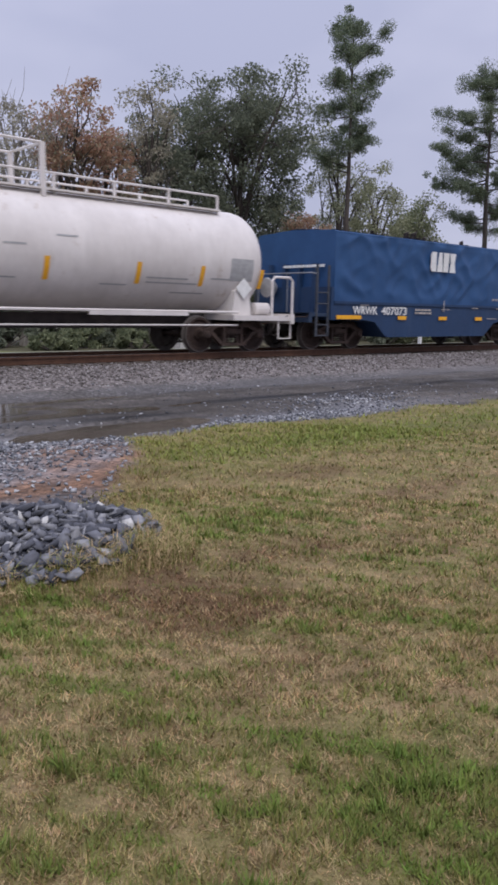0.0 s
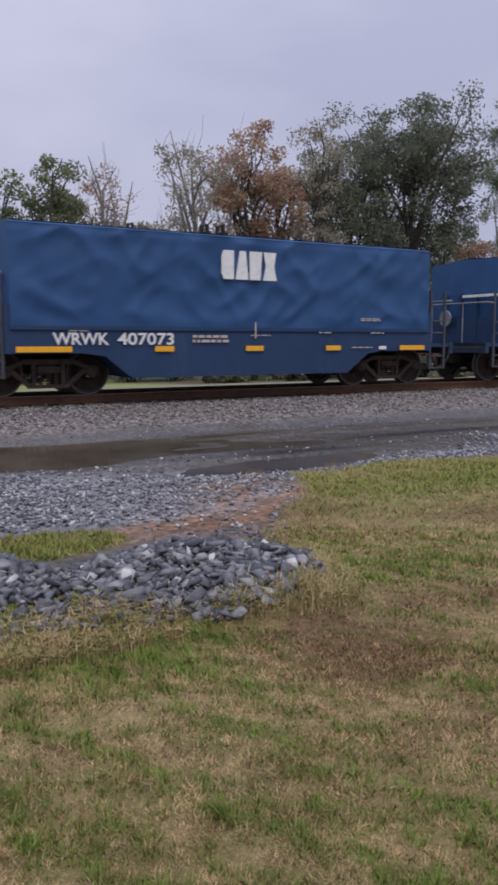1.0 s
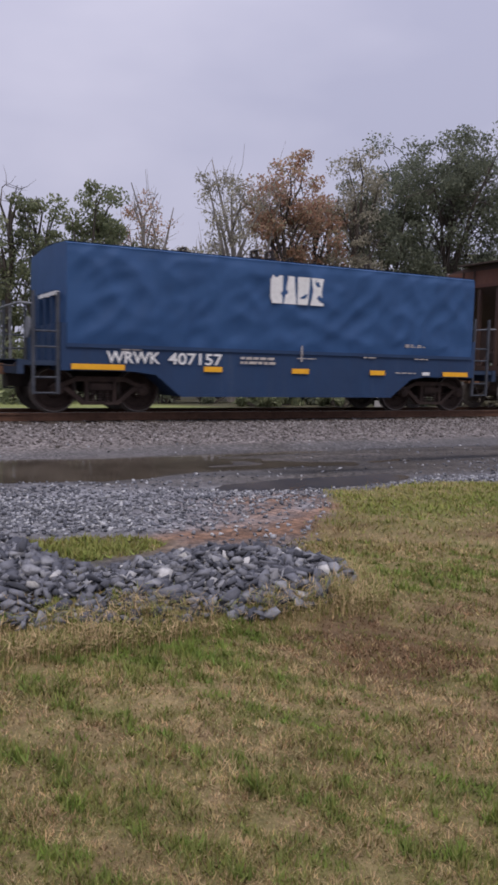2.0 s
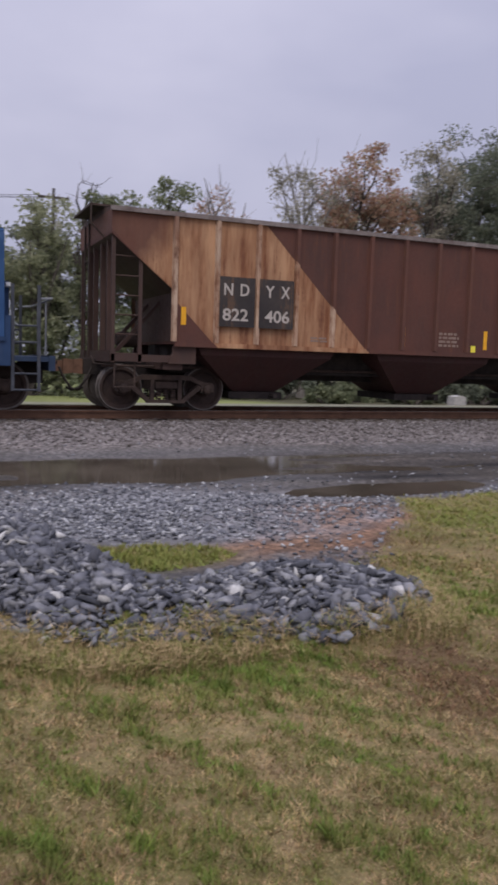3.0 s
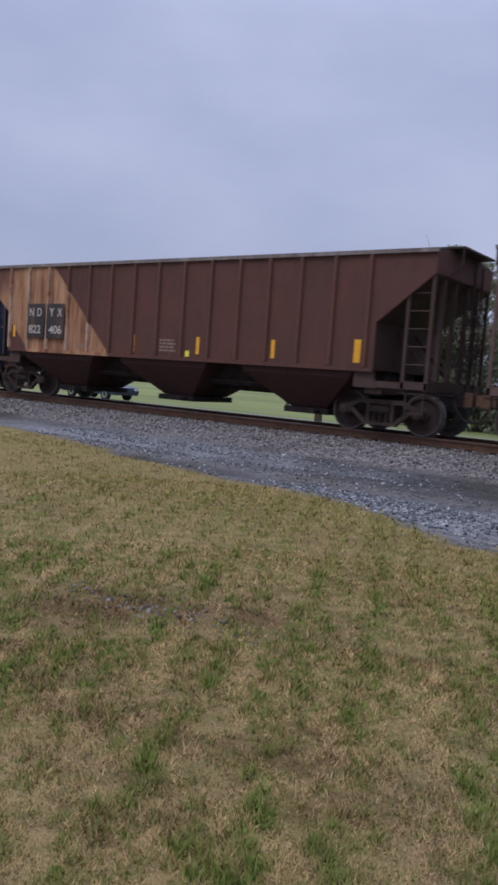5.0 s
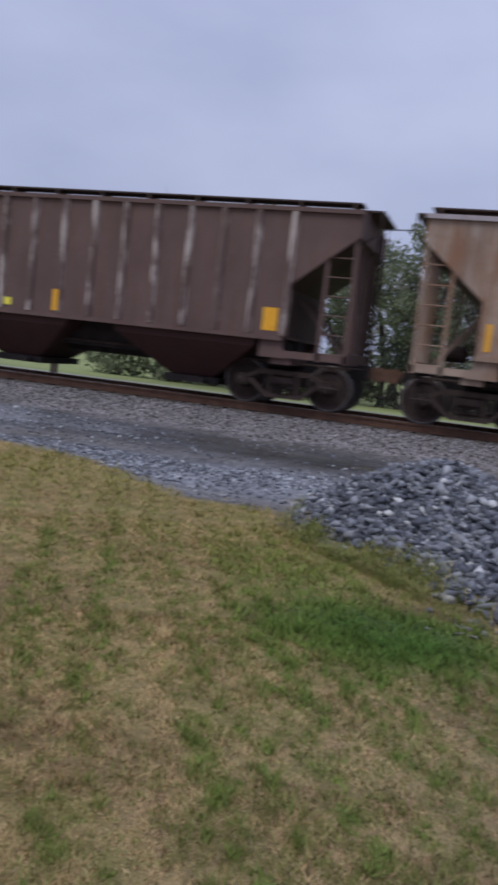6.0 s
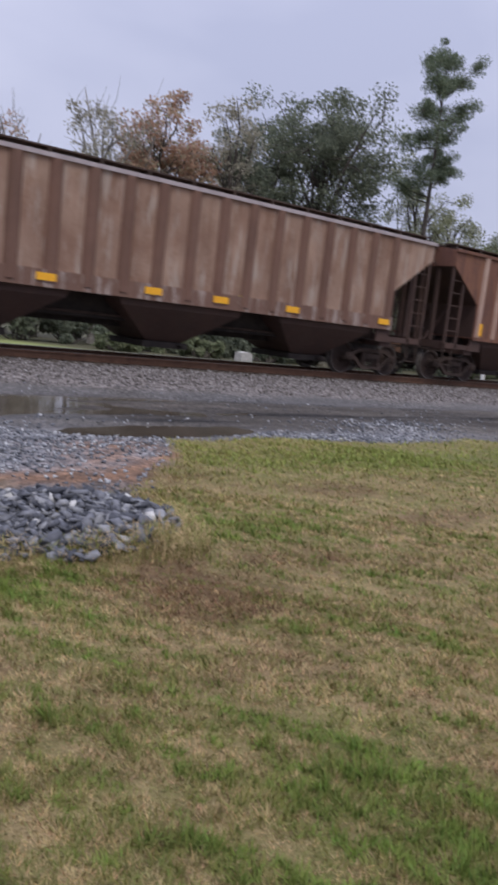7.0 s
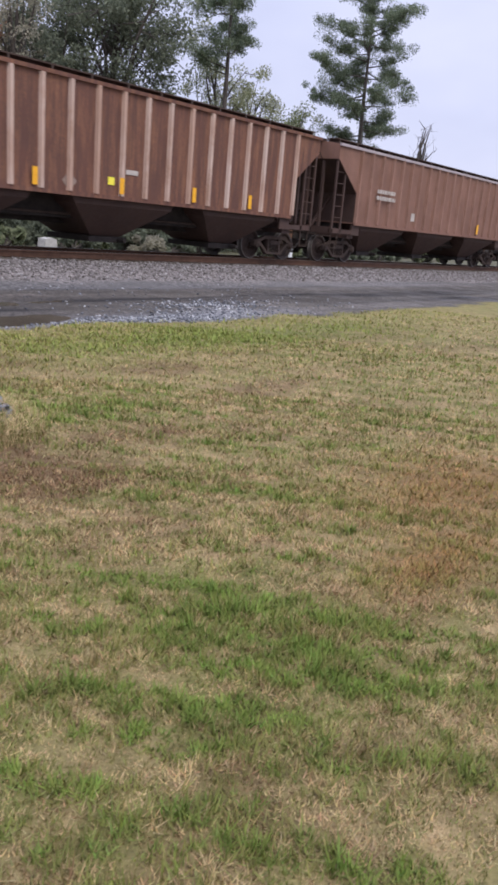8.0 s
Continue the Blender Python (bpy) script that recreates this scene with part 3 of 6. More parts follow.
def build_stones():
    rng = np.random.RandomState(5)
    # the heap and its long tail
    x, y = rng.uniform(-2.4, 3.9, 120000), rng.uniform(3.6, 8.6, 120000)
    h = mound(x, y) + 0.02 * fbm(x, y, 5, 20)
    keep = (h > 0.035) & (rng.uniform(0, 1, len(x)) < np.clip(h * 7, 0, 1) ** 1.6 * 0.55 + 0.02)
    x, y = x[keep], y[keep]
    s = rng.choice([0.022, 0.033, 0.046, 0.06], len(x), p=[0.25, 0.36, 0.28, 0.11]) * rng.uniform(0.8, 1.25, len(x))
    z = land(x, y) + s * rng.uniform(0.1, 0.75, len(x))
    # the stones at the near end of the tail lie there one by one
    near = np.nonzero((x > 1.0) & (x < 3.4) & (y < 4.85) & (s > 0.03))[0][:300]
    rest = np.ones(len(x), bool)
    rest[near] = False
    heap = scatter_stones("stone_heap", np.stack([x, y, z], -1)[rest], s[rest], 1, M_STONE, "heap of blue-grey crushed stone trailing off into the lawn")
    shapes = []
    for v, f in stone_shapes(10, 41):
        shapes.append(raw_mesh("stone", v * np.array((1.15, 0.9, 0.6)), f, [M_ONESTONE]))
    for i in near:
        o = new("stone", shapes[i % 10])
        o.parent = heap
        o.location = (x[i], y[i], z[i])
        o.rotation_euler = rng.uniform(-0.5, 0.5), rng.uniform(-0.5, 0.5), rng.uniform(0, 6.28)
        o.scale = (s[i],) * 3
    # stones strewn flat over the edge of the lane
    x, y = rng.uniform(-14, 15, 190000), rng.uniform(5.2, 13, 190000)
    d = np.clip(blob(x, y, 2.3, 7.4, 1.9, 1.25) * 1.6 + blob(x, y, -3.8, 8.8, 3.2, 1.0) * 0.7 + blob(x, y, 8.3, 7.9, 1.9, 0.45) * 0.9 + blob(x, y, -11, 11.3, 5, 1.0) * 0.5 + blob(x, y, 10.4, 8.9, 1.2, 0.5) * 0.7 + 0.014, 0, 1)
    d = d * np.clip((y - lawn_edge(x)) / 0.3 + 0.3, 0, 1) * (1 + 0.5 * fbm(x, y, 2, 21)) * (land(x, y) > -0.075)
    d = d * (1 - np.clip(blob(x, y, 1.55, 5.75, 0.95, 0.46) * 2.4, 0, 1)) * (1 - 0.75 * np.clip(blob(x, y, 4.0, 6.4, 0.8, 0.9), 0, 1))
    keep = (rng.uniform(0, 1, len(x)) < d * 0.62) & (mound(x, y) < 0.05)
    x, y = x[keep], y[keep]
    s = rng.uniform(0.014, 0.036, len(x))
    scatter_stones("loose_gravel", np.stack([x, y, land(x, y) + s * 0.3], -1), s, 2, M_GRAVEL, "blue-grey gravel strewn along the lane")
    # stones that rolled off the heap and sank into the grass before it
    x = np.concatenate([0.4 + rng.normal(size=200) * 0.34, 1.5 + rng.normal(size=90) * 0.6])
    y = np.concatenate([4.58 + rng.normal(size=200) * 0.13, 4.1 + rng.normal(size=90) * 0.05])
    s = rng.uniform(0.024, 0.045, len(x))
    ok = mound(x, y) < 0.08
    scatter_stones("rolled_stones", np.stack([x, y, land(x, y) + s * 0.08], -1)[ok], s[ok], 8, M_DUSTY, "dusty grey stones sunk in the grass before the heap")
    # a stubble patch with a few stones out on the lawn
    x, y = -3.4 + rng.normal(size=120) * 0.4, 3.3 + rng.normal(size=120) * 0.13
    s = rng.uniform(0.01, 0.026, len(x))
    scatter_stones("strewn_stones", np.stack([x, y, land(x, y) + s * 0.1], -1), s, 7, M_DUSTY, "few grey stones trodden into the lawn")
    # ballast shoulder
    x = rng.uniform(-26, 44, 44000)
    y = 12.7 + rng.beta(1.6, 1.5, len(x)) * 4.9
    s = rng.uniform(0.022, 0.046, len(x))
    keep = (np.abs(y - (TRACK_Y - 0.7525)) > 0.13) & (np.abs(y - (TRACK_Y + 0.7525)) > 0.13)
    scatter_stones("ballast", np.stack([x, y, land(x, y) + s * 0.3], -1)[keep], s[keep], 3, M_BALLAST, "brown-grey crushed ballast along the rails")


build_stones()


def build_grass():
    rng = np.random.RandomState(9)
    pts = []
    for r0, r1, dens in ((1.0, 2.6, 24000), (2.6, 4.2, 13000), (4.2, 6.5, 5000), (6.5, 10.5, 1500), (10.5, 17, 300)):
        a0, a1 = radians(-62), radians(84)
        c = int(dens * (r1 * r1 - r0 * r0) * (a1 - a0) / 2)
        r, a = np.sqrt(rng.uniform(r0 * r0, r1 * r1, c)), rng.uniform(a0, a1, c)
        pts.append(np.stack([r * np.sin(a), r * np.cos(a), r], -1))
    p = np.concatenate(pts)
    x, y, r = p.T
    edge = lawn_edge(x) + 0.2 * fbm(x, y, 2.2, 9)
    patch = blob(x, y, 1.55, 5.75, 0.85, 0.42) > 0.4
    rand = rng.uniform(0, 1, len(x))
    keep = ((y < edge + 0.12 * rng.normal(size=len(x))) | patch | ((mound(x, y) > 0.02) & (mound(x, y) < 0.09) & (y < 5.6) & (rand < 0.35))) & (mound(x, y) < 0.11) & (y > -0.5)
    x, y, r = x[keep], y[keep], r[keep]
    c = len(x)
    g, b = lawn_mix(x, y)
    u = 0.5 + (rng.uniform(0, 1, c) - 0.5) * 0.8
    kind = np.where(u < g, 1, np.where(rng.uniform(0, 1, c) < b * 0.8, 2, 0))
    tones = np.array(LAWN_COLOURS)
    blend = (tones[0] * (1 - g)[:, None] + tones[1] * g[:, None]) * (1 - 0.7 * b)[:, None] + tones[2] * (0.7 * b)[:, None]
    base = 0.65 * tones[kind] + 0.35 * blend
    lush = np.clip(g - 0.55, 0, 1) * (kind == 1)
    base = base + lush[:, None] * np.array((-0.015, 0.08, -0.005))
    deep = (np.clip(blob(x, y, -0.66, 4.25, 0.52, 0.42) * 1.6 * (0.85 + 0.4 * fbm(x, y, 8, 55)), 0, 1) * np.where(kind == 1, 1.0, 0.75))[:, None]
    base = base * (1 - deep) + np.array((0.075, 0.138, 0.024)) * deep
    rust = (np.clip((blob(x, y, 4.3, 1.5, 0.8, 0.5) + blob(x, y, 3.1, 1.05, 0.45, 0.2)) * 0.95, 0, 1) * np.where(kind == 1, 0.55, 1.0))[:, None]
    base = base * (1 - rust) + np.array((0.30, 0.165, 0.065)) * rust
    far = np.clip((y - 4) / 3, 0, 1)[:, None] * 0.5
    base = base * (1 - far) + far_tint(x) * far
    gold = np.clip(-x / 1.5, 0, 1)[:, None]
    base = base * (1 + gold * np.array((0.03, -0.01, -0.12)))
    clump = 0.6 * fbm(x, y, 42, 39) + 0.7 * fbm(x, y, 19, 54)
    base = base * (1 + 0.22 * np.clip(clump, -1, 1))[:, None] * rng.uniform(0.88, 1.12, (c, 1)) * (1 + 0.06 * rng.normal(size=(c, 3)))
    tuft = np.clip(1 + 0.5 * fbm(x, y, 30, 27) + 0.5 * fbm(x, y, 13, 37), 0.35, 2.1)
    h = np.where(kind == 1, rng.uniform(0.018, 0.042, c), rng.uniform(0.014, 0.036, c)) * (1 + 0.6 * lush) * tuft * (1 + 0.02 * r)
    w = rng.uniform(0.0015, 0.003, c) * (1 + 0.28 * np.maximum(r - 2, 0)) * (1 + 1.1 * lush)
    az, lean = rng.uniform(0, 2 * np.pi, c), np.where(kind == 1, rng.uniform(0.15, 1.1, c), rng.uniform(0.5, 1.45, c))
    dx, dy = np.cos(az), np.sin(az)
    turn = az + rng.uniform(-1.2, 1.2, c)
    sx, sy = -np.sin(turn) * w, np.cos(turn) * w
    z = land(x, y) - 0.002
    o2, t1 = h * np.sin(lean), h * np.cos(lean)
    P = np.stack([np.stack([x - sx, y - sy, z], -1), np.stack([x + sx, y + sy, z], -1), np.stack([x + dx * o2, y + dy * o2, z + t1], -1)], 1)
    F = np.arange(c * 3).reshape(-1, 3)
    m, n, l, pr = nodes_of("lawn_blades")
    at = n.new("ShaderNodeAttribute")
    at.attribute_name = "blade"
    l.new(at.outputs["Color"], pr.inputs["Base Color"])
    pr.inputs["Roughness"].default_value = 0.75
    pr.inputs["Specular IOR Level"].default_value = 0.2
    me = raw_mesh("lawn_grass", P.reshape(-1, 3), F, [m])
    rgba = np.repeat(np.concatenate([base, np.ones((c, 1))], 1).clip(0.01, 1), 3, 0)
    me.attributes.new("blade", "FLOAT_COLOR", "POINT").data.foreach_set("color", rgba.astype(np.float32).ravel())
    tagged(new("lawn_grass", me), "short patchy lawn, straw-coloured and green", kind="stuff")



def build_tufts():
    """Long dry and green stems left standing round the foot of the stone heap."""
    rng = np.random.RandomState(19)
    V, C = [], []
    tx, ty = rng.uniform(-2.2, 3.7, 60000), rng.uniform(3.6, 7.2, 60000)
    hill = mound(tx, ty) + 0.02 * fbm(tx, ty, 3, 40)
    fore = np.interp(tx, [r[0] for r in RIDGE], [r[1] for r in RIDGE])
    foot = (mound(tx, ty + 0.16) > 0.006) & (fbm(tx, ty, 4.5, 58) + rng.normal(size=60000) * 0.35 > 0.1) & (hill > -0.03) & (hill < np.where(tx > 1.0, 0.06, 0.11) + 0.04 * fbm(tx, ty, 2.5, 41)) & (ty < fore) & (rng.uniform(0, 1, 60000) < np.clip(1.15 - hill * 7, 0.1, 1))
    for x, y in np.stack([tx, ty], -1)[foot][:3200]:
        z = float(land(x, y))
        dry = rng.uniform(0, 1) < (0.15 if x < -0.1 else 0.6)
        for q in range(13):
            px, py = x + rng.normal() * 0.035, y + rng.normal() * 0.035
            az, ln, h = rng.uniform(0, 2 * np.pi), rng.uniform(0.1, 1.1), 0.03 + 0.13 * rng.uniform(0, 1) ** 2
            w = rng.uniform(0.0015, 0.003)
            sx, sy = -math.sin(az) * w, math.cos(az) * w
            mx, my, mz = px + math.cos(az) * h * 0.2 * ln, py + math.sin(az) * h * 0.2 * ln, z + h * 0.55
            tx, ty, tz = px + math.cos(az) * h * ln, py + math.sin(az) * h * ln, z + h * (1 - 0.35 * ln)
            V += [(px - sx, py - sy, z), (px + sx, py + sy, z), (mx, my, mz), (mx - sx, my - sy, mz), (mx + sx, my + sy, mz), (tx, ty, tz)]
            col = np.array(LAWN_COLOURS[0] if dry else (0.19, 0.2, 0.05)) * rng.uniform(0.7, 1.2)
            C += [(*col, 1)] * 6
    V = np.array(V)
    me = raw_mesh("long_grass", V, np.arange(len(V)).reshape(-1, 3), [bpy.data.materials["lawn_blades"]])
    me.attributes.new("blade", "FLOAT_COLOR", "POINT").data.foreach_set("color", np.array(C, np.float32).ravel())
    tagged(new("long_grass", me), "long dry stems round the foot of the stone heap", kind="stuff")


build_grass()
build_tufts()


# ---- the train: everything in wagon space, x along, -y towards the lawn, z above the rail head ----
ROLL = ((0, 0.0), (0.5, 6.58), (1, 13.15), (1.5, 19.69), (2, 26.16), (2.5, 32.58), (3, 38.92), (3.5, 45.21), (4, 51.51), (4.5, 57.86), (5, 64.25),
        (5.5, 70.68), (6, 77.15), (6.5, 83.66), (7, 90.19), (7.5, 96.74), (8, 103.27))
WAGONS, WHEELSETS = [], []
WHEEL_R = 0.457


def wagon(name, centre, label, category, group=""):
    ob = new(name)
    tagged(ob, label, category, group)
    ob.location = (centre, TRACK_Y, RAIL_TOP)
    WAGONS.append((ob, centre))
    return ob


def wheelset_mesh():
    b = Build()
    for s in (-1, 1):
        y = s * 0.7525
        b.lathe([(s * 0.10, 0.10), (s * 0.105, 0.14), (s * 0.03, 0.17), (s * 0.02, 0.33), (s * 0.065, 0.37), (s * 0.065, 0.425)], (0, y, 0), 28, 0, caps=False)
        b.lathe([(s * 0.065, 0.425), (s * 0.065, 0.447), (s * -0.05, 0.46), (s * -0.06, 0.485), (s * -0.075, 0.485), (s * -0.08, 0.37), (s * -0.02, 0.33), (s * -0.03, 0.15), (s * -0.06, 0.1)], (0, y, 0), 28, 1, caps=False)
    b.tube([(0, -1.05, 0), (0, 1.05, 0)], 0.075, 10, 0)
    return b.mesh("wheelset", [M_WHEEL, M_TREAD], True)


def truck_mesh():
    b = Build()
    for s in (-1, 1):
        y0, y1 = (s * 1.03 - 0.06, s * 1.03 + 0.06)
        z0 = 0.457
        # cast side frame: arched top chord, slanting tension members, columns, journal jaws
        b.prism([(-0.98, 0.50), (-0.70, 0.55), (-0.52, 0.64), (0.52, 0.64), (0.70, 0.55), (0.98, 0.50), (0.98, 0.57), (0.72, 0.64), (0.5, 0.74), (-0.5, 0.74), (-0.72, 0.64), (-0.98, 0.57)], y0, y1)
        b.prism([(-0.79, 0.50), (-0.40, 0.19), (-0.27, 0.19), (-0.68, 0.54)], y0, y1)
        b.prism([(0.27, 0.19), (0.40, 0.19), (0.79, 0.50), (0.68, 0.54)], y0, y1)
        b.box(-0.40, 0.40, y0 - 0.015, y1 + 0.015, 0.17, 0.235)
        b.box(-0.33, -0.25, y0, y1, 0.23, 0.65)
        b.box(0.25, 0.33, y0, y1, 0.23, 0.65)
        b.box(-0.23, 0.23, y0 - 0.02, y1 + 0.03, 0.47, 0.60)  # bolster end
        for x in (-0.15, 0, 0.15):
            for k in range(4):
                b.lathe([(0, 0.06), (0.03, 0.06)], (x, s * 1.04, 0.245 + k * 0.055), 10, 0, "z")
        for x in (-0.89, 0.89):
            b.prism([(x - 0.14, 0.40), (x - 0.105, 0.40), (x - 0.10, 0.50), (x + 0.10, 0.50), (x + 0.105, 0.40), (x + 0.14, 0.40), (x + 0.14, 0.54), (x + 0.08, 0.60), (x - 0.08, 0.60), (x - 0.14, 0.54)], y0 - 0.01, y1 + 0.01)
            b.lathe([(0, 0.10), (s * 0.05, 0.10), (s * 0.07, 0.08), (s * 0.09, 0.03)], (x, s * 1.08, z0), 14)
            for k in range(3):
                q = 2.1 * k + 0.5
                b.lathe([(s * 0.05, 0.016), (s * 0.085, 0.016)], (x + 0.055 * math.cos(q), s * 1.08, z0 + 0.055 * math.sin(q)), 6)
    b.box(-0.19, 0.19, -1.0, 1.0, 0.42, 0.66)
    b.tube([(-0.62, -0.95, 0.4), (-0.62, 0.95, 0.4)], 0.05, 8)
    b.tube([(0.62, -0.95, 0.4), (0.62, 0.95, 0.4)], 0.05, 8)
    return b.mesh("truck", [M_TRUCK], False)


ME_WHEEL, ME_TRUCK = wheelset_mesh(), truck_mesh()


def trucks(car, xs):
    for x in xs:
        t = new("truck", ME_TRUCK)
        t.parent, t.location.x = car, x
        for dx in (-0.89, 0.89):
            w = new("wheelset", ME_WHEEL)
            w.parent, w.location = t, (dx, 0, WHEEL_R)
            WHEELSETS.append((w, dx))


def coupler(car, end):
    """Draft gear, knuckle, cut lever and air hose at the end x = end."""
    s = 1 if end > 0 else -1
    b = Build()
    b.box(min(end, end - s * 0.9), max(end, end - s * 0.9), -0.09, 0.09, 0.75, 0.97)
    b.prism([(end - s * 0.02, 0.70), (end + s * 0.17, 0.72), (end + s * 0.17, 1.0), (end - s * 0.02, 1.02)][::(1 if s > 0 else -1)], -0.16, 0.03)
    b.prism([(end + s * 0.10, 0.73), (end + s * 0.30, 0.76), (end + s * 0.30, 0.98), (end + s * 0.10, 0.99)][::(1 if s > 0 else -1)], 0.03 if s > 0 else -0.15, 0.15 if s > 0 else -0.03)
    part("coupler", b, M_RUSTPART, car)
    b = Build()
    b.tube([(end - s * 0.15, -0.45, 0.85), (end - s * 0.05, -0.45, 0.62), (end + s * 0.1, -0.4, 0.42), (end + s * 0.25, -0.36, 0.38), (end + s * 0.35, -0.34, 0.44)], 0.026, 7)
    part("air_hose", b, M_DARK, car)
    b = Build()
    b.tube([(end - s * 0.35, -1.5, 0.98), (end - s * 0.35, -1.45, 0.93), (end - s * 0.22, -0.3, 0.93), (end - s * 0.2, -0.1, 1.08)], 0.014, 6)
    part("uncoupling_lever", b, M_TRUCK, car)


def lettering(name, text, x, z, height, y, car, mat=None, label="", width=None):
    cu = bpy.data.curves.new(name, "FONT")
    cu.body, cu.size, cu.extrude, cu.offset = text, height * 1.38, 0.002, 0.006
    ob = bpy.data.objects.new(name, cu)
    scene.collection.objects.link(ob)
    bpy.context.view_layer.update()
    me = bpy.data.meshes.new_from_object(ob.evaluated_get(bpy.context.evaluated_depsgraph_get()))
    bpy.data.objects.remove(ob)
    bpy.data.curves.remove(cu)
    co = np.array([v.co[:] for v in me.vertices])
    k = 1.0 if width is None else width / (co[:, 0].max() - co[:, 0].min())
    for v in me.vertices:
        a, b2, c = v.co
        v.co = (x + (a - co[:, 0].min()) * k, y - c, z + b2)
    me.materials.clear()
    me.materials.append(mat or M_WHITE)
    t = new(name, me)
    t.parent = car
    if label:
        tagged(t, label)
    return t


def plate(name, x0, x1, z0, z1, y, car, mat, label=""):
    """A thin sheet stuck on the side at y."""
    b = Build()
    b.box(x0, x1, y - 0.006, y, z0, z1)
    return part(name, b, mat, car, label)


def bars(name, x0, x1, z0, z1, rows, y, car, mat, seed=1):
    """Small writing that cannot be read: rows of short bars."""
    rng = random.Random(seed)
    b = Build()
    h = (z1 - z0) / (rows * 1.7)
    for r in range(rows):
        z, x = z1 - (r * 1.7 + 1) * h, x0
        while x < x1 - 0.03:
            w = min(rng.uniform(0.06, 0.22), x1 - x)
            b.box(x, x + w, y - 0.005, y, z, z + h)
            x += w + 0.035
    return part(name, b, mat, car)


M_RUSTPART = plain("rusty_iron", (0.10, 0.055, 0.035), (0.22, 0.12, 0.075), 7, 0.85, 0, 0.4, 0.008)
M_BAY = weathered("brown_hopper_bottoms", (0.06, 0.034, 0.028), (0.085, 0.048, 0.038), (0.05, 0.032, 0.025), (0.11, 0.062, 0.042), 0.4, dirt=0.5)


def hopper(centre, spec):
    """A covered hopper wagon. spec: half lengths of the top and of the side sill, colours, posts and what is painted on it."""
    car = wagon("covered_hopper_wagon", centre, spec["label"], "rail wagon", "wagons of the train")
    tl, bl, W = spec["top"], spec["sill"], 1.60
    z_sill, z_knee, z_shoulder, z_eave = 1.37, 2.38, 3.40, 3.86
    paint, roofpaint, rib_paint = spec["paint"], spec.get("roof_paint", spec["paint"]), spec["rib_paint"]
    b = Build()
    b.prism([(-bl, z_sill), (bl, z_sill), (bl, z_knee), (tl, z_shoulder), (tl, z_eave), (-tl, z_eave), (-tl, z_shoulder), (-bl, z_knee)], -W, W)
    part("body", b, paint, car)
    # side sill angle and eave angle
    for y, s in ((-W, -1), (W, 1)):
        b = Build()
        b.box(-bl - 0.02, bl + 0.02, min(y, y + s * 0.055), max(y, y + s * 0.055), z_sill - 0.05, z_sill + spec.get("sill_high", 0.045))
        part("side_sill", b, spec.get("sill_paint", paint), car)
        b = Build()
        b.box(-tl - 0.03, tl + 0.03, min(y, y + s * 0.06), max(y, y + s * 0.06), z_eave - 0.045, z_eave + 0.04)
        part("eave_angle", b, spec.get("eave_paint", paint), car)
    # roof with its curve, hatches and running boards
    b = Build()
    prof = [(-W, z_eave)] + [(-W + 2 * W * k / 10, z_eave + 0.15 * math.sin(math.pi * k / 10) ** 0.75) for k in range(1, 10)] + [(W, z_eave)]
    k = len(prof)
    b.add([(x, y, z) for x in (-tl, tl) for y, z in prof], [tuple(range(k)), tuple(range(2 * k - 1, k - 1, -1))] + [(i, i + 1, k + i + 1, k + i) for i in range(k - 1)])
    part("roof", b, roofpaint, car, smooth=True)
    for i in range(spec.get("hatches", 5)):
        b = Build()
        x = -tl + (i + 0.5) * 2 * tl / spec.get("hatches", 5)
        b.box(x - 1.25, x + 1.25, -0.28, 0.28, z_eave + 0.1, z_eave + 0.2)
        b.box(x - 0.04, x + 0.04, -0.36, 0.36, z_eave + 0.1, z_eave + 0.22)
        part("hatch_cover", b, roofpaint, car)
    for s in (-1, 1):
        b = Build()
        y = s * spec.get("board_y", 0.85)
        b.box(-tl + 0.05, tl - 0.05, y - 0.22, y + 0.22, z_eave + 0.17, z_eave + 0.2)
        for i in range(15):
            x = -tl + 0.2 + i * (2 * tl - 0.4) / 14
            b.box(x - 0.025, x + 0.025, y - 0.22, y + 0.22, z_eave + 0.03, z_eave + 0.17)
        part("running_board", b, M_TRUCK, car)
    # outside posts
    if spec["posts"]:
        d, w = spec.get("post_depth", 0.07), spec.get("post_width", 0.09) / 2
        for i in range(spec["posts"]):
            x = spec["first"] + i * spec["pitch"]
            for s in (-1, 1):
                b = Build()
                vs = [(x - w * 1.5, s * W), (x - w * 0.8, s * (W + d)), (x + w * 0.8, s * (W + d)), (x + w * 1.5, s * W)]
                b.add([(q, y, z) for z in (z_sill + 0.05, z_eave - 0.05) for q, y in vs], [(0, 1, 5, 4), (1, 2, 6, 5), (2, 3, 7, 6), (0, 3, 2, 1), (4, 5, 6, 7)])
                part("side_post", b, rib_paint, car)
    # hopper bays
    n = spec.get("bays", 3)
    wide = 2 * bl / n
    for i in range(n):
        c = -bl + (i + 0.5) * wide
        b = Build()
        t, q = wide / 2 * 0.76, 0.5
        top = [(c - t, -1.5, z_sill), (c + t, -1.5, z_sill), (c + t, 1.5, z_sill), (c - t, 1.5, z_sill)]
        mid = [(c - t * 0.93, -1.48, z_sill - 0.2), (c + t * 0.93, -1.48, z_sill - 0.2), (c + t * 0.93, 1.48, z_sill - 0.2), (c - t * 0.93, 1.48, z_sill - 0.2)]
        low = [(c - q, -0.75, 0.42), (c + q, -0.75, 0.42), (c + q, 0.75, 0.42), (c - q, 0.75, 0.42)]
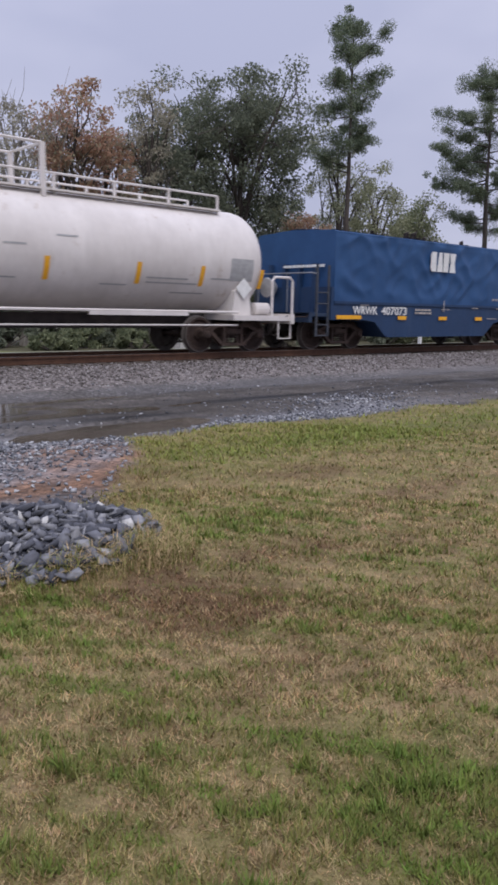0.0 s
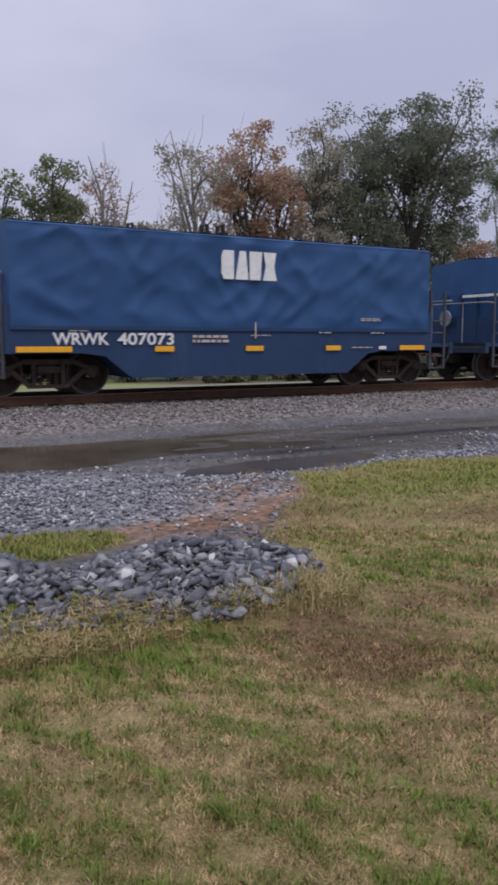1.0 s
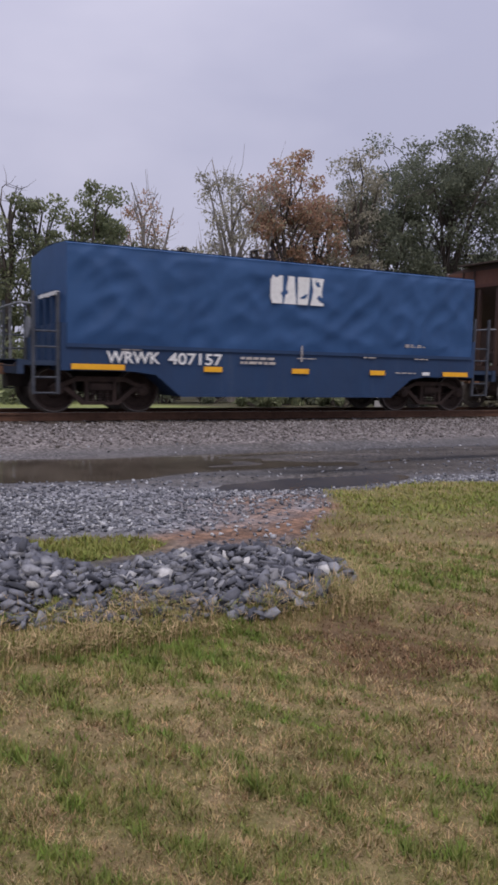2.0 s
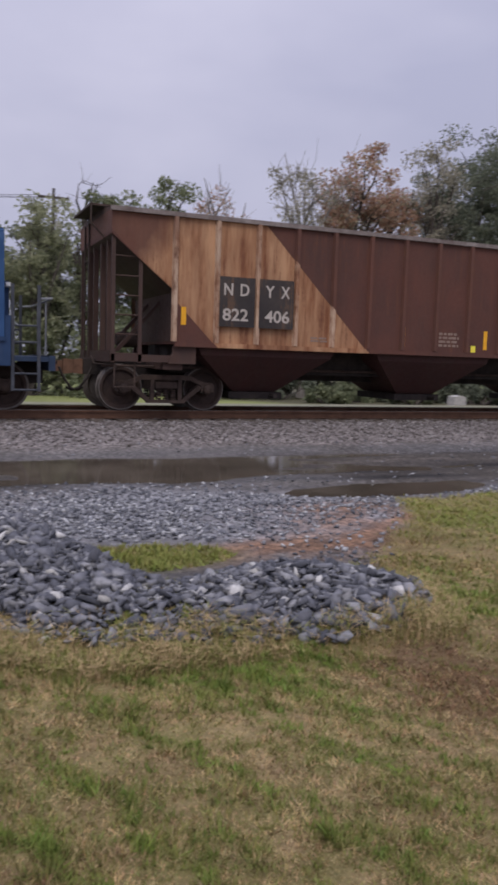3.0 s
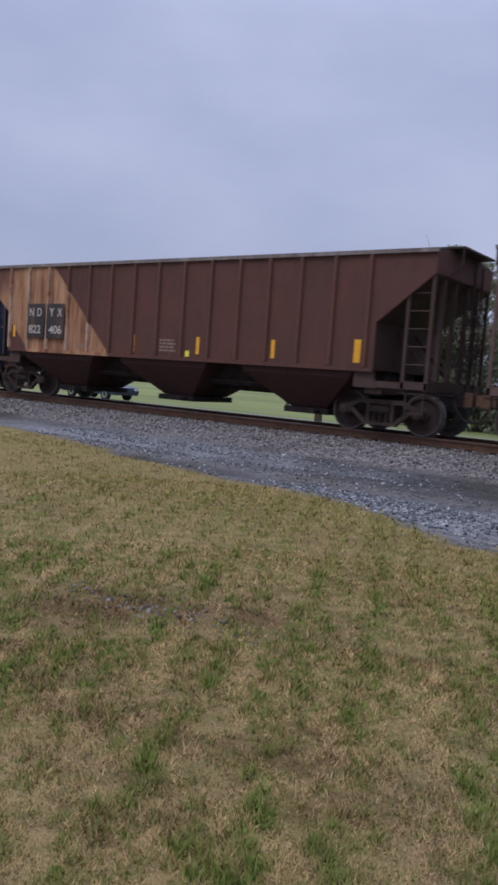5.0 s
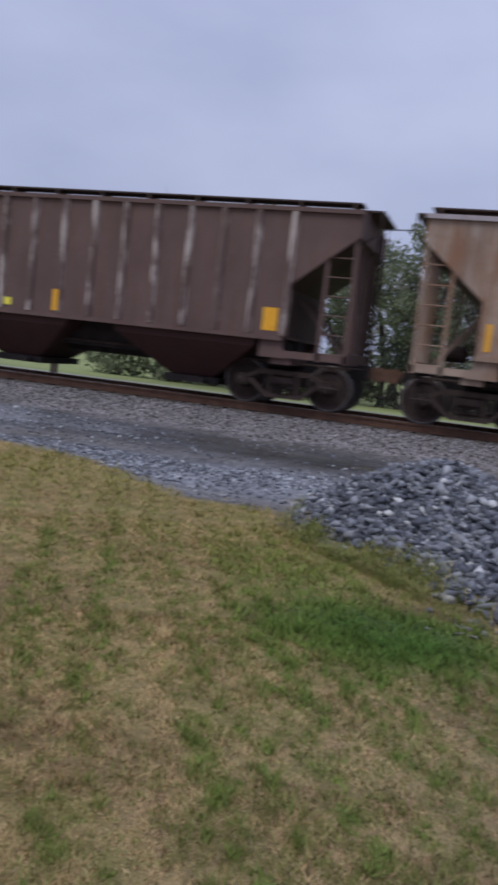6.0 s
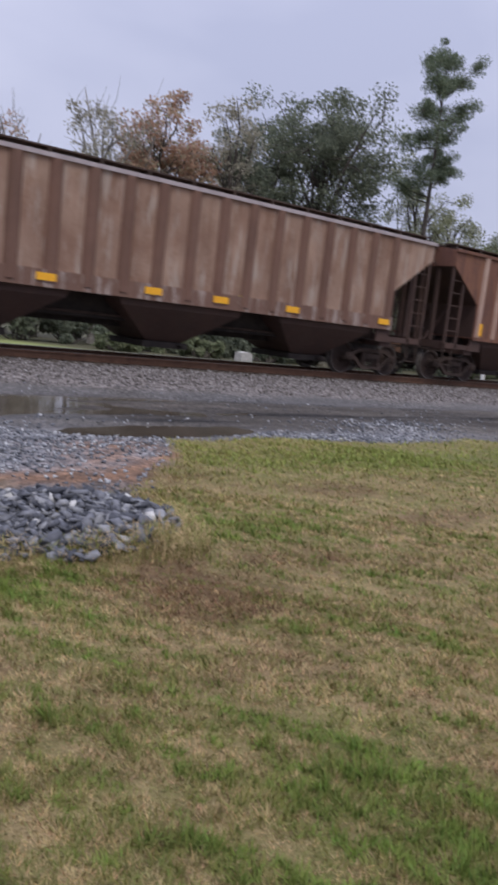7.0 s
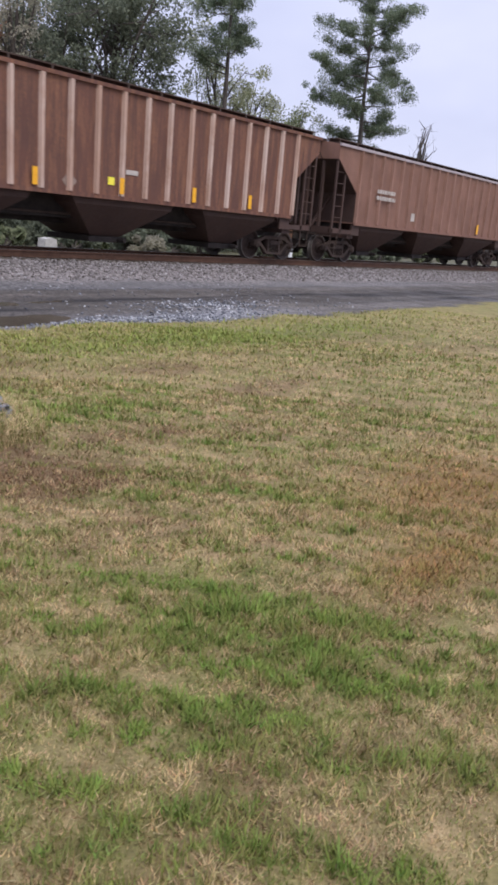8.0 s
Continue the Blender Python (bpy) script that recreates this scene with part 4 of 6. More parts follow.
        b.add(top + mid + low, [(0, 1, 5, 4), (1, 2, 6, 5), (2, 3, 7, 6), (3, 0, 4, 7), (4, 5, 9, 8), (5, 6, 10, 9), (6, 7, 11, 10), (7, 4, 8, 11), (8, 9, 10, 11)])
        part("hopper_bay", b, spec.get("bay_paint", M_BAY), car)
        b = Build()
        b.box(c - 0.62, c + 0.62, -0.85, 0.85, 0.27, 0.41)
        b.tube([(c + 0.35, -0.85, 0.34), (c + 0.35, -1.12, 0.34)], 0.05, 8)
        part("outlet_gate", b, M_DARK, car)
    b = Build()
    b.box(-tl - 0.25, tl + 0.25, -0.18, 0.18, 0.70, 1.02)
    # no sill: dark boxes added to stand for the shade between the bays
    b.box(-bl, bl, -0.16, 0.16, 0.66, z_sill - 0.01)
    b.box(-bl + 0.1, bl - 0.1, -0.75, 0.75, 0.80, z_sill - 0.01)
    part("centre_sill", b, M_DARK, car)
    # thin plates over the end slopes, darker than most of the body paints
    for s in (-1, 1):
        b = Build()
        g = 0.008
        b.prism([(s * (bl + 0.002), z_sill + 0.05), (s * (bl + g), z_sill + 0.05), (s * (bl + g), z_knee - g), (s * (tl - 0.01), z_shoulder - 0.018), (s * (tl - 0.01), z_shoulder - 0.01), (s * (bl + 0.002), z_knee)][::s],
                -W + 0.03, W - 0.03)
        part("slope_sheet", b, M_BAY, car, "dark brown slope sheet")
    # ends: sill, slope-sheet braces, bolster, ladders, brake rigging
    for s in (-1, 1):
        b = Build()
        e = s * tl
        b.box(min(e, e - s * 0.13), max(e, e - s * 0.13), -1.5, 1.5, 0.98, 1.2)
        b.box(min(e, s * bl), max(e, s * bl), -1.56, -1.44, 1.0, 1.14)
        b.box(min(e, s * bl), max(e, s * bl), 1.44, 1.56, 1.0, 1.14)
        part("end_sill", b, spec.get("end_paint", paint), car)
        b = Build()
        b.prism([(s * (bl + 0.12), 0.98), (s * (bl - 0.45), 0.98), (s * (bl - 0.45), 1.32), (s * (bl + 0.02), 1.32), (s * (bl + 0.02), 1.2)][::s if s < 0 else 1], -1.58, -1.5)
        b.prism([(s * (bl + 0.12), 0.98), (s * (bl - 0.45), 0.98), (s * (bl - 0.45), 1.32), (s * (bl + 0.02), 1.32)][::s if s < 0 else 1], 1.5, 1.58)
        b.box(s * bl - 0.2, s * bl + 0.2, -1.5, 1.5, 0.86, 1.0)
        part("bolster", b, spec.get("end_paint", paint), car)
        for y in (-1.53, 1.53):
            b = Build()
            for x in (e - s * 0.05, e - s * 0.58):
                top = 3.45 if abs(x) > tl - 0.3 else 3.0
                b.box(x - 0.035, x + 0.035, y - 0.03, y + 0.03, 0.98, top)
            for i in range(6):
                z = 1.15 + i * 0.37
                b.tube([(e - s * 0.05, y, z), (e - s * 0.58, y, z)], 0.014, 6)
            part("side_ladder", b, spec.get("end_paint", paint), car)
        for y in (-0.95, -0.35, 0.35, 0.95):
            b = Build()
            b.box(e - s * 0.1 - 0.05, e - s * 0.1 + 0.05, y - 0.045, y + 0.045, 1.0, 3.45)
            part("end_post", b, spec.get("end_paint", paint), car)
        for y in (-0.46, 0.46):
            b = Build()
            b.prism([(s * (tl - 0.3), 1.2), (s * (tl - 0.42), 1.2), (s * (bl - 0.1), 2.3), (s * (bl - 0.02), 2.3)][::1 if s > 0 else -1], y - 0.04, y + 0.04)
            part("slope_brace", b, spec.get("end_paint", paint), car)
        b = Build()
        for y in (0.5, 0.95):
            b.box(e + s * 0.02 - 0.015, e + s * 0.02 + 0.015, y - 0.02, y + 0.02, 1.05, z_eave)
        for i in range(7):
            b.tube([(e + s * 0.02, 0.5, 1.3 + i * 0.36), (e + s * 0.02, 0.95, 1.3 + i * 0.36)], 0.012, 6)
        part("end_ladder", b, M_TRUCK, car)
        b = Build()
        b.box(min(e - s * 0.35, e + s * 0.28), max(e - s * 0.35, e + s * 0.28), -0.9, 0.9, z_eave + 0.14, z_eave + 0.18)
        b.tube([(e + s * 0.26, -0.9, z_eave + 0.16), (e + s * 0.26, -0.9, z_eave - 0.2), (e, -0.9, z_eave - 0.45)], 0.02, 6)
        part("end_platform", b, M_TRUCK, car)
        coupler(car, s * spec["half"] - s * 0.22)
        b = Build()
        x = e - s * 0.3
        b.tube([(x - 0.2, -1.5, 0.98), (x - 0.2, -1.5, 0.5), (x + 0.2, -1.5, 0.5), (x + 0.2, -1.5, 0.98)], 0.02, 6)
        part("sill_step", b, M_TRUCK, car)
    # brake cylinder and pipe at the left end
    b = Build()
    b.lathe([(0, 0.12), (0.05, 0.17), (0.5, 0.17), (0.55, 0.1)], (-bl - 0.75, 0.25, 1.45), 14, 0, "x")
    b.tube([(-tl, -0.8, 0.9), (tl, -0.8, 0.9)], 0.03, 6)
    part("air_brake", b, M_TRUCK, car)
    trucks(car, (-bl, bl))
    spec["marks"](car, -W)
    return car


def marks_ndyx(car, y):
    c = 49.85
    y = y - 0.075
    for x0, x1 in ((44.51, 45.27), (45.37, 46.14)):
        plate("number_board", x0 - c, x1 - c, 1.75, 2.74, y, car, M_BLACKPANEL, "black painted number panel")
    y -= 0.008
    lettering("reporting_mark", "N", 44.60 - c, 2.38, 0.24, y, car, M_OLDWHITE, width=0.19)
    lettering("reporting_mark", "D", 44.95 - c, 2.38, 0.24, y, car, M_OLDWHITE, width=0.19)
    lettering("reporting_mark", "Y", 45.50 - c, 2.38, 0.24, y, car, M_OLDWHITE, width=0.2)
    lettering("reporting_mark", "X", 45.85 - c, 2.38, 0.24, y, car, M_OLDWHITE, width=0.2)
    lettering("wagon_number", "822", 44.58 - c, 1.88, 0.24, y, car, M_OLDWHITE, width=0.55)
    lettering("wagon_number", "406", 45.50 - c, 1.88, 0.24, y, car, M_OLDWHITE, width=0.55)
    y0 = -1.6
    for x, z0, z1, w in ((43.74, 1.75, 2.1, 0.1), (48.84, 1.5, 1.93, 0.1), (51.1, 1.5, 1.93, 0.1), (53.4, 1.5, 1.93, 0.1), (55.6, 1.5, 2.0, 0.16)):
        plate("reflector", x - c, x - c + w, z0, z1, y0, car, M_YELLOW, "yellow reflective strip")
    plate("inspection_tag", 50.75 - c, 50.88 - c, 1.43, 1.58, y0, car, M_LEMON, "small lemon-yellow tag")
    bars("stencil", 49.85 - c, 50.4 - c, 1.5, 1.85, 4, y0, car, M_STENCIL, 4)
    bars("stencil", 46.6 - c, 47.0 - c, 1.5, 1.62, 2, y0, car, M_STENCIL, 5)


M_STENCIL = plain("worn_stencil", (0.2, 0.14, 0.11), (0.3, 0.22, 0.18), 12, 0.8, 0, 0.1, 0.002)
M_NDYX = weathered("brown_and_tan_paint", (0.122, 0.048, 0.034), (0.09, 0.040, 0.031), (0.12, 0.045, 0.028), (0.17, 0.07, 0.04), 0.3, seed=1,
                   diagonal=(49.36 - 49.85, (0.50, 0.285, 0.155), (0.235, 0.088, 0.038), -4.02), dirt=0.35, grain=4.0)
M_NPOST = weathered("brown_and_tan_posts", (0.145, 0.060, 0.040), (0.115, 0.05, 0.038), (0.10, 0.045, 0.03), (0.2, 0.09, 0.05), 0.35, (2.2, 2.2, 1.1), seed=2,
                    diagonal=(49.36 - 49.85, (0.58, 0.42, 0.30), (0.31, 0.14, 0.07), -99), dirt=0.45)
M_EAVE = plain("pale_worn_eave", (0.12, 0.09, 0.08), (0.27, 0.235, 0.22), 4, 0.6, 0, 0.2, 0.003)
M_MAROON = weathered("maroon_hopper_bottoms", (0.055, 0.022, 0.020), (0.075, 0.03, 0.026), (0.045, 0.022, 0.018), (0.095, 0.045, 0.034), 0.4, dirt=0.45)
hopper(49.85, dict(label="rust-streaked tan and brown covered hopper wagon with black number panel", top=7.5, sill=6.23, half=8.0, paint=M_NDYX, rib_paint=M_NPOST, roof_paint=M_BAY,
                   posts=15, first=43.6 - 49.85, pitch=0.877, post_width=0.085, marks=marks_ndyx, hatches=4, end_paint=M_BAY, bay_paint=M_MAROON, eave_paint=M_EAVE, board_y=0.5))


def marks_b(car, y):
    for x in (-3.72, -1.4, 1.3):
        plate("reflector", x, x + 0.13, 1.47, 1.92, y - 0.075, car, M_YELLOW, "yellow reflective strip")
    plate("reflector", -6.36, -6.1, 1.46, 1.9, y - 0.002, car, M_YELLOW, "yellow reflective strip")
    plate("reflector", 6.0, 6.3, 1.5, 1.95, y, car, M_YELLOW, "yellow reflective strip")
    plate("inspection_tag", 0.05, 0.22, 1.5, 1.66, y - 0.004, car, M_LEMON, "small lemon-yellow tag")
    for x in (-4.75, -4.2):
        for z in (2.05, 2.35):
            plate("faded_panel", x, x + 0.42, z, z + 0.24, y - 0.004, car, M_MAROON)
            bars("faded_mark", x + 0.06, x + 0.38, z + 0.05, z + 0.2, 1, y - 0.012, car, M_STENCIL, int(x * 10 + z * 4) + 70)


M_B = weathered("dark_brown_grey_paint", (0.128, 0.078, 0.066), (0.155, 0.098, 0.082), (0.10, 0.05, 0.038), (0.17, 0.085, 0.055), 0.35, seed=3, dirt=0.4)
M_BPOST = weathered("chalky_brown_posts", (0.12, 0.08, 0.068), (0.15, 0.10, 0.085), (0.12, 0.065, 0.045), (0.19, 0.10, 0.06), 0.35, seed=4, chalk=(0.62, 0.54, 0.47), dirt=0.15, chalk_at=0.48)
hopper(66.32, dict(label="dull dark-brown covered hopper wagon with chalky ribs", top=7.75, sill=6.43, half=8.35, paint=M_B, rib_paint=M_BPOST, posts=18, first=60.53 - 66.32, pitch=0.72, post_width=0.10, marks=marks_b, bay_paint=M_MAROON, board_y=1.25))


def marks_c(car, y):
    c = 83.05
    y -= 0.003
    for i, x in enumerate((77.05, 77.75, 78.45, 79.2)):
        plate("faded_panel", x - c - 0.06, x - c + 0.56, 1.62, 2.62, y, car, M_GREYWASH, "pale washed lettering panel")
        bars("faded_mark", x - c + 0.1, x - c + 0.4, 2.28, 2.5, 1, y - 0.008, car, M_GHOST, i + 3)
        bars("faded_mark", x - c, x - c + 0.5, 1.8, 2.05, 1, y - 0.008, car, M_GHOST, i + 13)
    bars("faded_mark", 80.1 - c, 81.0 - c, 1.85, 2.3, 2, y, car, M_GHOST, 31)
    plate("inspection_tag", 81.95 - c, 82.2 - c, 1.42, 1.6, y, car, M_LEMON, "lemon-yellow tag")
    for x in (86.05, 86.8):
        plate("dark_panel", x - c, x - c + 0.3, 1.45, 1.75, y, car, M_DARK)
    plate("reflector", 76.6 - c, 76.7 - c, 1.5, 2.0, y, car, M_YELLOW, "yellow reflective strip")


M_GREYWASH = weathered("washed_panel", (0.43, 0.345, 0.275), (0.36, 0.275, 0.215), (0.27, 0.16, 0.10), (0.34, 0.22, 0.15), 0.35, seed=15, dirt=0.35)
M_GHOST = plain("ghosted_dark_marks", (0.14, 0.10, 0.085), (0.24, 0.175, 0.14), 8, 0.8, 0, 0.1, 0.002)
M_C = weathered("rust_stained_grey_paint", (0.385, 0.285, 0.21), (0.285, 0.185, 0.128), (0.24, 0.11, 0.058), (0.34, 0.19, 0.11), 0.52, (0.9, 0.9, 0.28), seed=5, chalk=(0.43, 0.355, 0.29), dirt=0.42, grain=4.0)
M_LILAC = plain("pale_eave_strip", (0.30, 0.25, 0.255), (0.44, 0.385, 0.39), 3, 0.6, 0, 0.1, 0.003)
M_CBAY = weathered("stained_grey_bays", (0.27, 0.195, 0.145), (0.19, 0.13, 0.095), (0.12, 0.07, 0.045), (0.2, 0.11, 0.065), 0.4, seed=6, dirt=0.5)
hopper(83.02, dict(label="smooth-sided grey covered hopper wagon with heavy rust stains", top=7.75, sill=6.58, half=8.35, paint=M_C, rib_paint=M_C, posts=0, marks=marks_c,
                   eave_paint=M_LILAC, bay_paint=M_CBAY, board_y=1.2))


def marks_d(car, y):
    for x in (-6.3, -3.61, -1.15, 0.66, 2.85, 6.15):
        plate("reflector", x, x + 0.42, 1.45, 1.6, y - 0.075, car, M_YELLOW, "yellow reflective strip")
    plate("inspection_tag", 1.45, 1.65, 1.5, 1.68, y - 0.01, car, M_LEMON, "lemon-yellow tag")
    bars("stencil", -5.1, -4.4, 2.5, 2.75, 2, y, car, M_OLDWHITE, 4)


M_D = weathered("tan_brown_panels", (0.36, 0.24, 0.175), (0.255, 0.15, 0.105), (0.17, 0.09, 0.06), (0.24, 0.13, 0.08), 0.45, seed=7, chalk=(0.44, 0.36, 0.30), dirt=0.35)
M_DSILL = weathered("brown_flaking_sill", (0.16, 0.09, 0.065), (0.2, 0.115, 0.085), (0.11, 0.06, 0.042), (0.18, 0.1, 0.065), 0.5, seed=17, chalk=(0.45, 0.38, 0.34), dirt=0.3)
M_DPOST = weathered("brown_posts", (0.15, 0.08, 0.057), (0.19, 0.105, 0.075), (0.12, 0.065, 0.045), (0.2, 0.11, 0.07), 0.4, seed=8, dirt=0.4)
hopper(100.12, dict(label="tan-brown ribbed covered hopper wagon with yellow dashes along the sill", top=8.13, sill=6.68, half=8.6, paint=M_D, rib_paint=M_DPOST, posts=16, first=94.35 - 100.12, pitch=0.82, post_width=0.2, post_depth=0.08,
                    marks=marks_d, eave_paint=M_LILAC, board_y=1.2, end_paint=M_BAY, sill_high=0.3, sill_paint=M_DSILL))


def marks_e(car, y):
    for x in (-6.65, -2.95, -0.4, 2.2, 4.6):
        plate("reflector", x, x + 0.14, 1.47, 1.85, y - 0.08, car, M_YELLOW, "yellow reflective strip")
    plate("inspection_tag", -0.72, -0.52, 1.66, 1.84, y - 0.01, car, M_LEMON, "lemon-yellow tag")
    plate("inspection_tag", -0.15, 0.25, 1.95, 2.06, y - 0.01, car, M_OLDWHITE, "small white tag")
    b = Build()
    b.add([(-2.1, y - 0.012, 1.64), (-1.88, y - 0.012, 1.42), (-1.66, y - 0.012, 1.64), (-1.88, y - 0.012, 1.86)], [(0, 1, 2, 3)])
    part("placard", b, M_STENCIL, car, "faded diamond placard")


M_E = weathered("red_brown_paint", (0.145, 0.065, 0.046), (0.11, 0.052, 0.04), (0.19, 0.085, 0.05), (0.29, 0.14, 0.08), 0.6, seed=9, dirt=0.35)
M_EPOST = weathered("bleached_posts", (0.56, 0.43, 0.36), (0.46, 0.31, 0.24), (0.25, 0.13, 0.08), (0.36, 0.21, 0.13), 0.3, seed=10, dirt=0.2, odd=(0.40, 0.25, 0.18))
hopper(117.35, dict(label="red-brown covered hopper wagon with bleached ribs", top=8.1, sill=6.8, half=8.6, paint=M_E, rib_paint=M_EPOST, posts=18, first=110.7 - 117.35, pitch=0.795, post_width=0.10, post_depth=0.08, marks=marks_e,
                    board_y=1.2, end_paint=M_BAY))


def marks_f(car, y):
    bars("faded_mark", -5.5, -4.15, 2.2, 2.65, 2, y - 0.085, car, M_OLDWHITE, 8)
    plate("inspection_tag", -2.6, -2.3, 1.7, 2.0, y - 0.01, car, M_OLDWHITE)
    plate("reflector", 3.6, 3.8, 1.5, 1.9, y - 0.08, car, M_YELLOW)


M_F = weathered("salmon_brown_paint", (0.26, 0.138, 0.1), (0.2, 0.105, 0.076), (0.18, 0.09, 0.06), (0.27, 0.14, 0.09), 0.4, seed=11, dirt=0.3)
M_FPOST = weathered("salmon_posts", (0.31, 0.175, 0.13), (0.23, 0.125, 0.09), (0.18, 0.09, 0.06), (0.27, 0.14, 0.09), 0.4, seed=12, dirt=0.35)
for cx in (134.75, 152.0):
    hopper(cx, dict(label="faded salmon-brown ribbed covered hopper wagon", top=8.1, sill=6.75, half=8.6, paint=M_F, rib_paint=M_FPOST, posts=19, first=-6.7, pitch=0.745, post_width=0.1, post_depth=0.08, marks=marks_f,
                    eave_paint=M_LILAC, board_y=1.2, end_paint=M_BAY))

# ---- blue covered gondolas ----
M_NAVY = weathered("navy_body_paint", (0.015, 0.041, 0.10), (0.018, 0.049, 0.118), (0.03, 0.06, 0.12), (0.05, 0.08, 0.14), 0.2, rough=0.55, seed=13, dirt=0.2)
M_NAVYDARK = plain("navy_ironwork", (0.016, 0.03, 0.06), (0.03, 0.05, 0.09), 5, 0.7, 0, 0.2, 0.005)
M_LADDER = plain("grey_ladder_iron", (0.038, 0.044, 0.056), (0.08, 0.086, 0.1), 6, 0.7, 0.1, 0.2, 0.003)
M_GALV = plain("grey_blue_handrail", (0.16, 0.17, 0.19), (0.26, 0.27, 0.29), 6, 0.6, 0.2, 0.2, 0.003)


def cover_material():
    m, n, l, p = nodes_of("blue_fabric_cover")
    v = coords(n)
    big, mid, fine = noise_node(n, l, v, 0.9, 3), noise_node(n, l, v, 2.6, 4), noise_node(n, l, v, 160, 2)
    f = math_node(n, l, "ADD", math_node(n, l, "MULTIPLY", big, 0.5), math_node(n, l, "MULTIPLY", mid, 0.5))
    l.new(ramp_node(n, l, f, [(0.36, (0.019, 0.062, 0.158)), (0.52, (0.022, 0.072, 0.182)), (0.66, (0.027, 0.082, 0.2))]), p.inputs["Base Color"])
    p.inputs["Roughness"].default_value = 0.6
    p.inputs["Specular IOR Level"].default_value = 0.35
    l.new(bump_node(n, l, fine, 0.15, 0.003), p.inputs["Normal"])
    return m


M_COVER = cover_material()


def cover_mesh(half, W, z0, z1, seed):
    """A stretched fabric hood over hidden bows: rounded along the top, with folds running slantwise."""
    nx = 170
    sec = [(-W, z0), (-W, z0 + 0.35), (-W, z0 + 0.75), (-W, z0 + 1.1), (-W, z0 + 1.45), (-W, z1 - 0.2), (-W + 0.012, z1 - 0.05), (-W + 0.06, z1 - 0.005), (-W * 0.55, z1 + 0.05), (0, z1 + 0.09)]
    sec = [(sec[i][0] + (sec[i + 1][0] - sec[i][0]) * k / 3, sec[i][1] + (sec[i + 1][1] - sec[i][1]) * k / 5) for i in range(9) for k in range(5)] + [sec[-1]]
    sec = sec + [(-y, z) for y, z in sec[-2::-1]]
    V = []
    for i in range(nx + 1):
        x = -half + 2 * half * i / nx
        for y, z in sec:
            q = Vector((x * 0.75 + z * 0.62, z * 0.5 - x * 0.42, y * 0.3 + seed))
            q2 = Vector((x * 0.6 - z * 0.75, z * 0.4 + x * 0.3, y * 0.3 + seed + 7))
            d = noise.noise(q * 1.1) * 0.025 + abs(noise.noise(q * 1.7 + Vector((5, 1, 2)))) * 0.085 + abs(noise.noise(q2 * 2.5)) * 0.065 - 0.05
            hold = min(1.0, (z - z0) / 0.25) * min(1.0, (half - abs(x)) / 0.3 + 0.15)
            s = 1 if y > 0 else -1
            side = min(1.0, abs(y) / W) ** 6
            V.append((x, y - s * (d * hold - 0.012) * side, z + d * hold * (1 - side) * 0.8))
    k = len(sec)
    b = Build()
    b.add(V, [(i * k + j, i * k + j + 1, (i + 1) * k + j + 1, (i + 1) * k + j) for i in range(nx) for j in range(k - 1)] + [tuple(range(k)), tuple(range((nx + 1) * k - 1, nx * k - 1, -1))])
    return b


def emblem(car, x, z, w, h, y):
    """The owner's emblem: four white blocks with notches, no letters."""
    b = Build()
    q = w / 4
    shapes = (((0.15, 0), (0.9, 0), (0.9, 1.0), (0.15, 1.0), (0, 0.8), (0, 0.2)), ((0, 0), (0.95, 0), (0.75, 1.0), (0.3, 1.0)),
              ((0.02, 0), (0.82, 0), (0.95, 1.0), (0.0, 1.0)), ((0.0, 0), (1.05, 0), (0.85, 0.5), (1.0, 1.0), (0.05, 1.0), (0.2, 0.5)))
    for i, s in enumerate(shapes):
        b.prism([(x + (i + a * 0.98) * q, z + c * h) for a, c in s], y - 0.004, y)
    part("emblem", b, M_WHITE, car, "white four-block emblem")


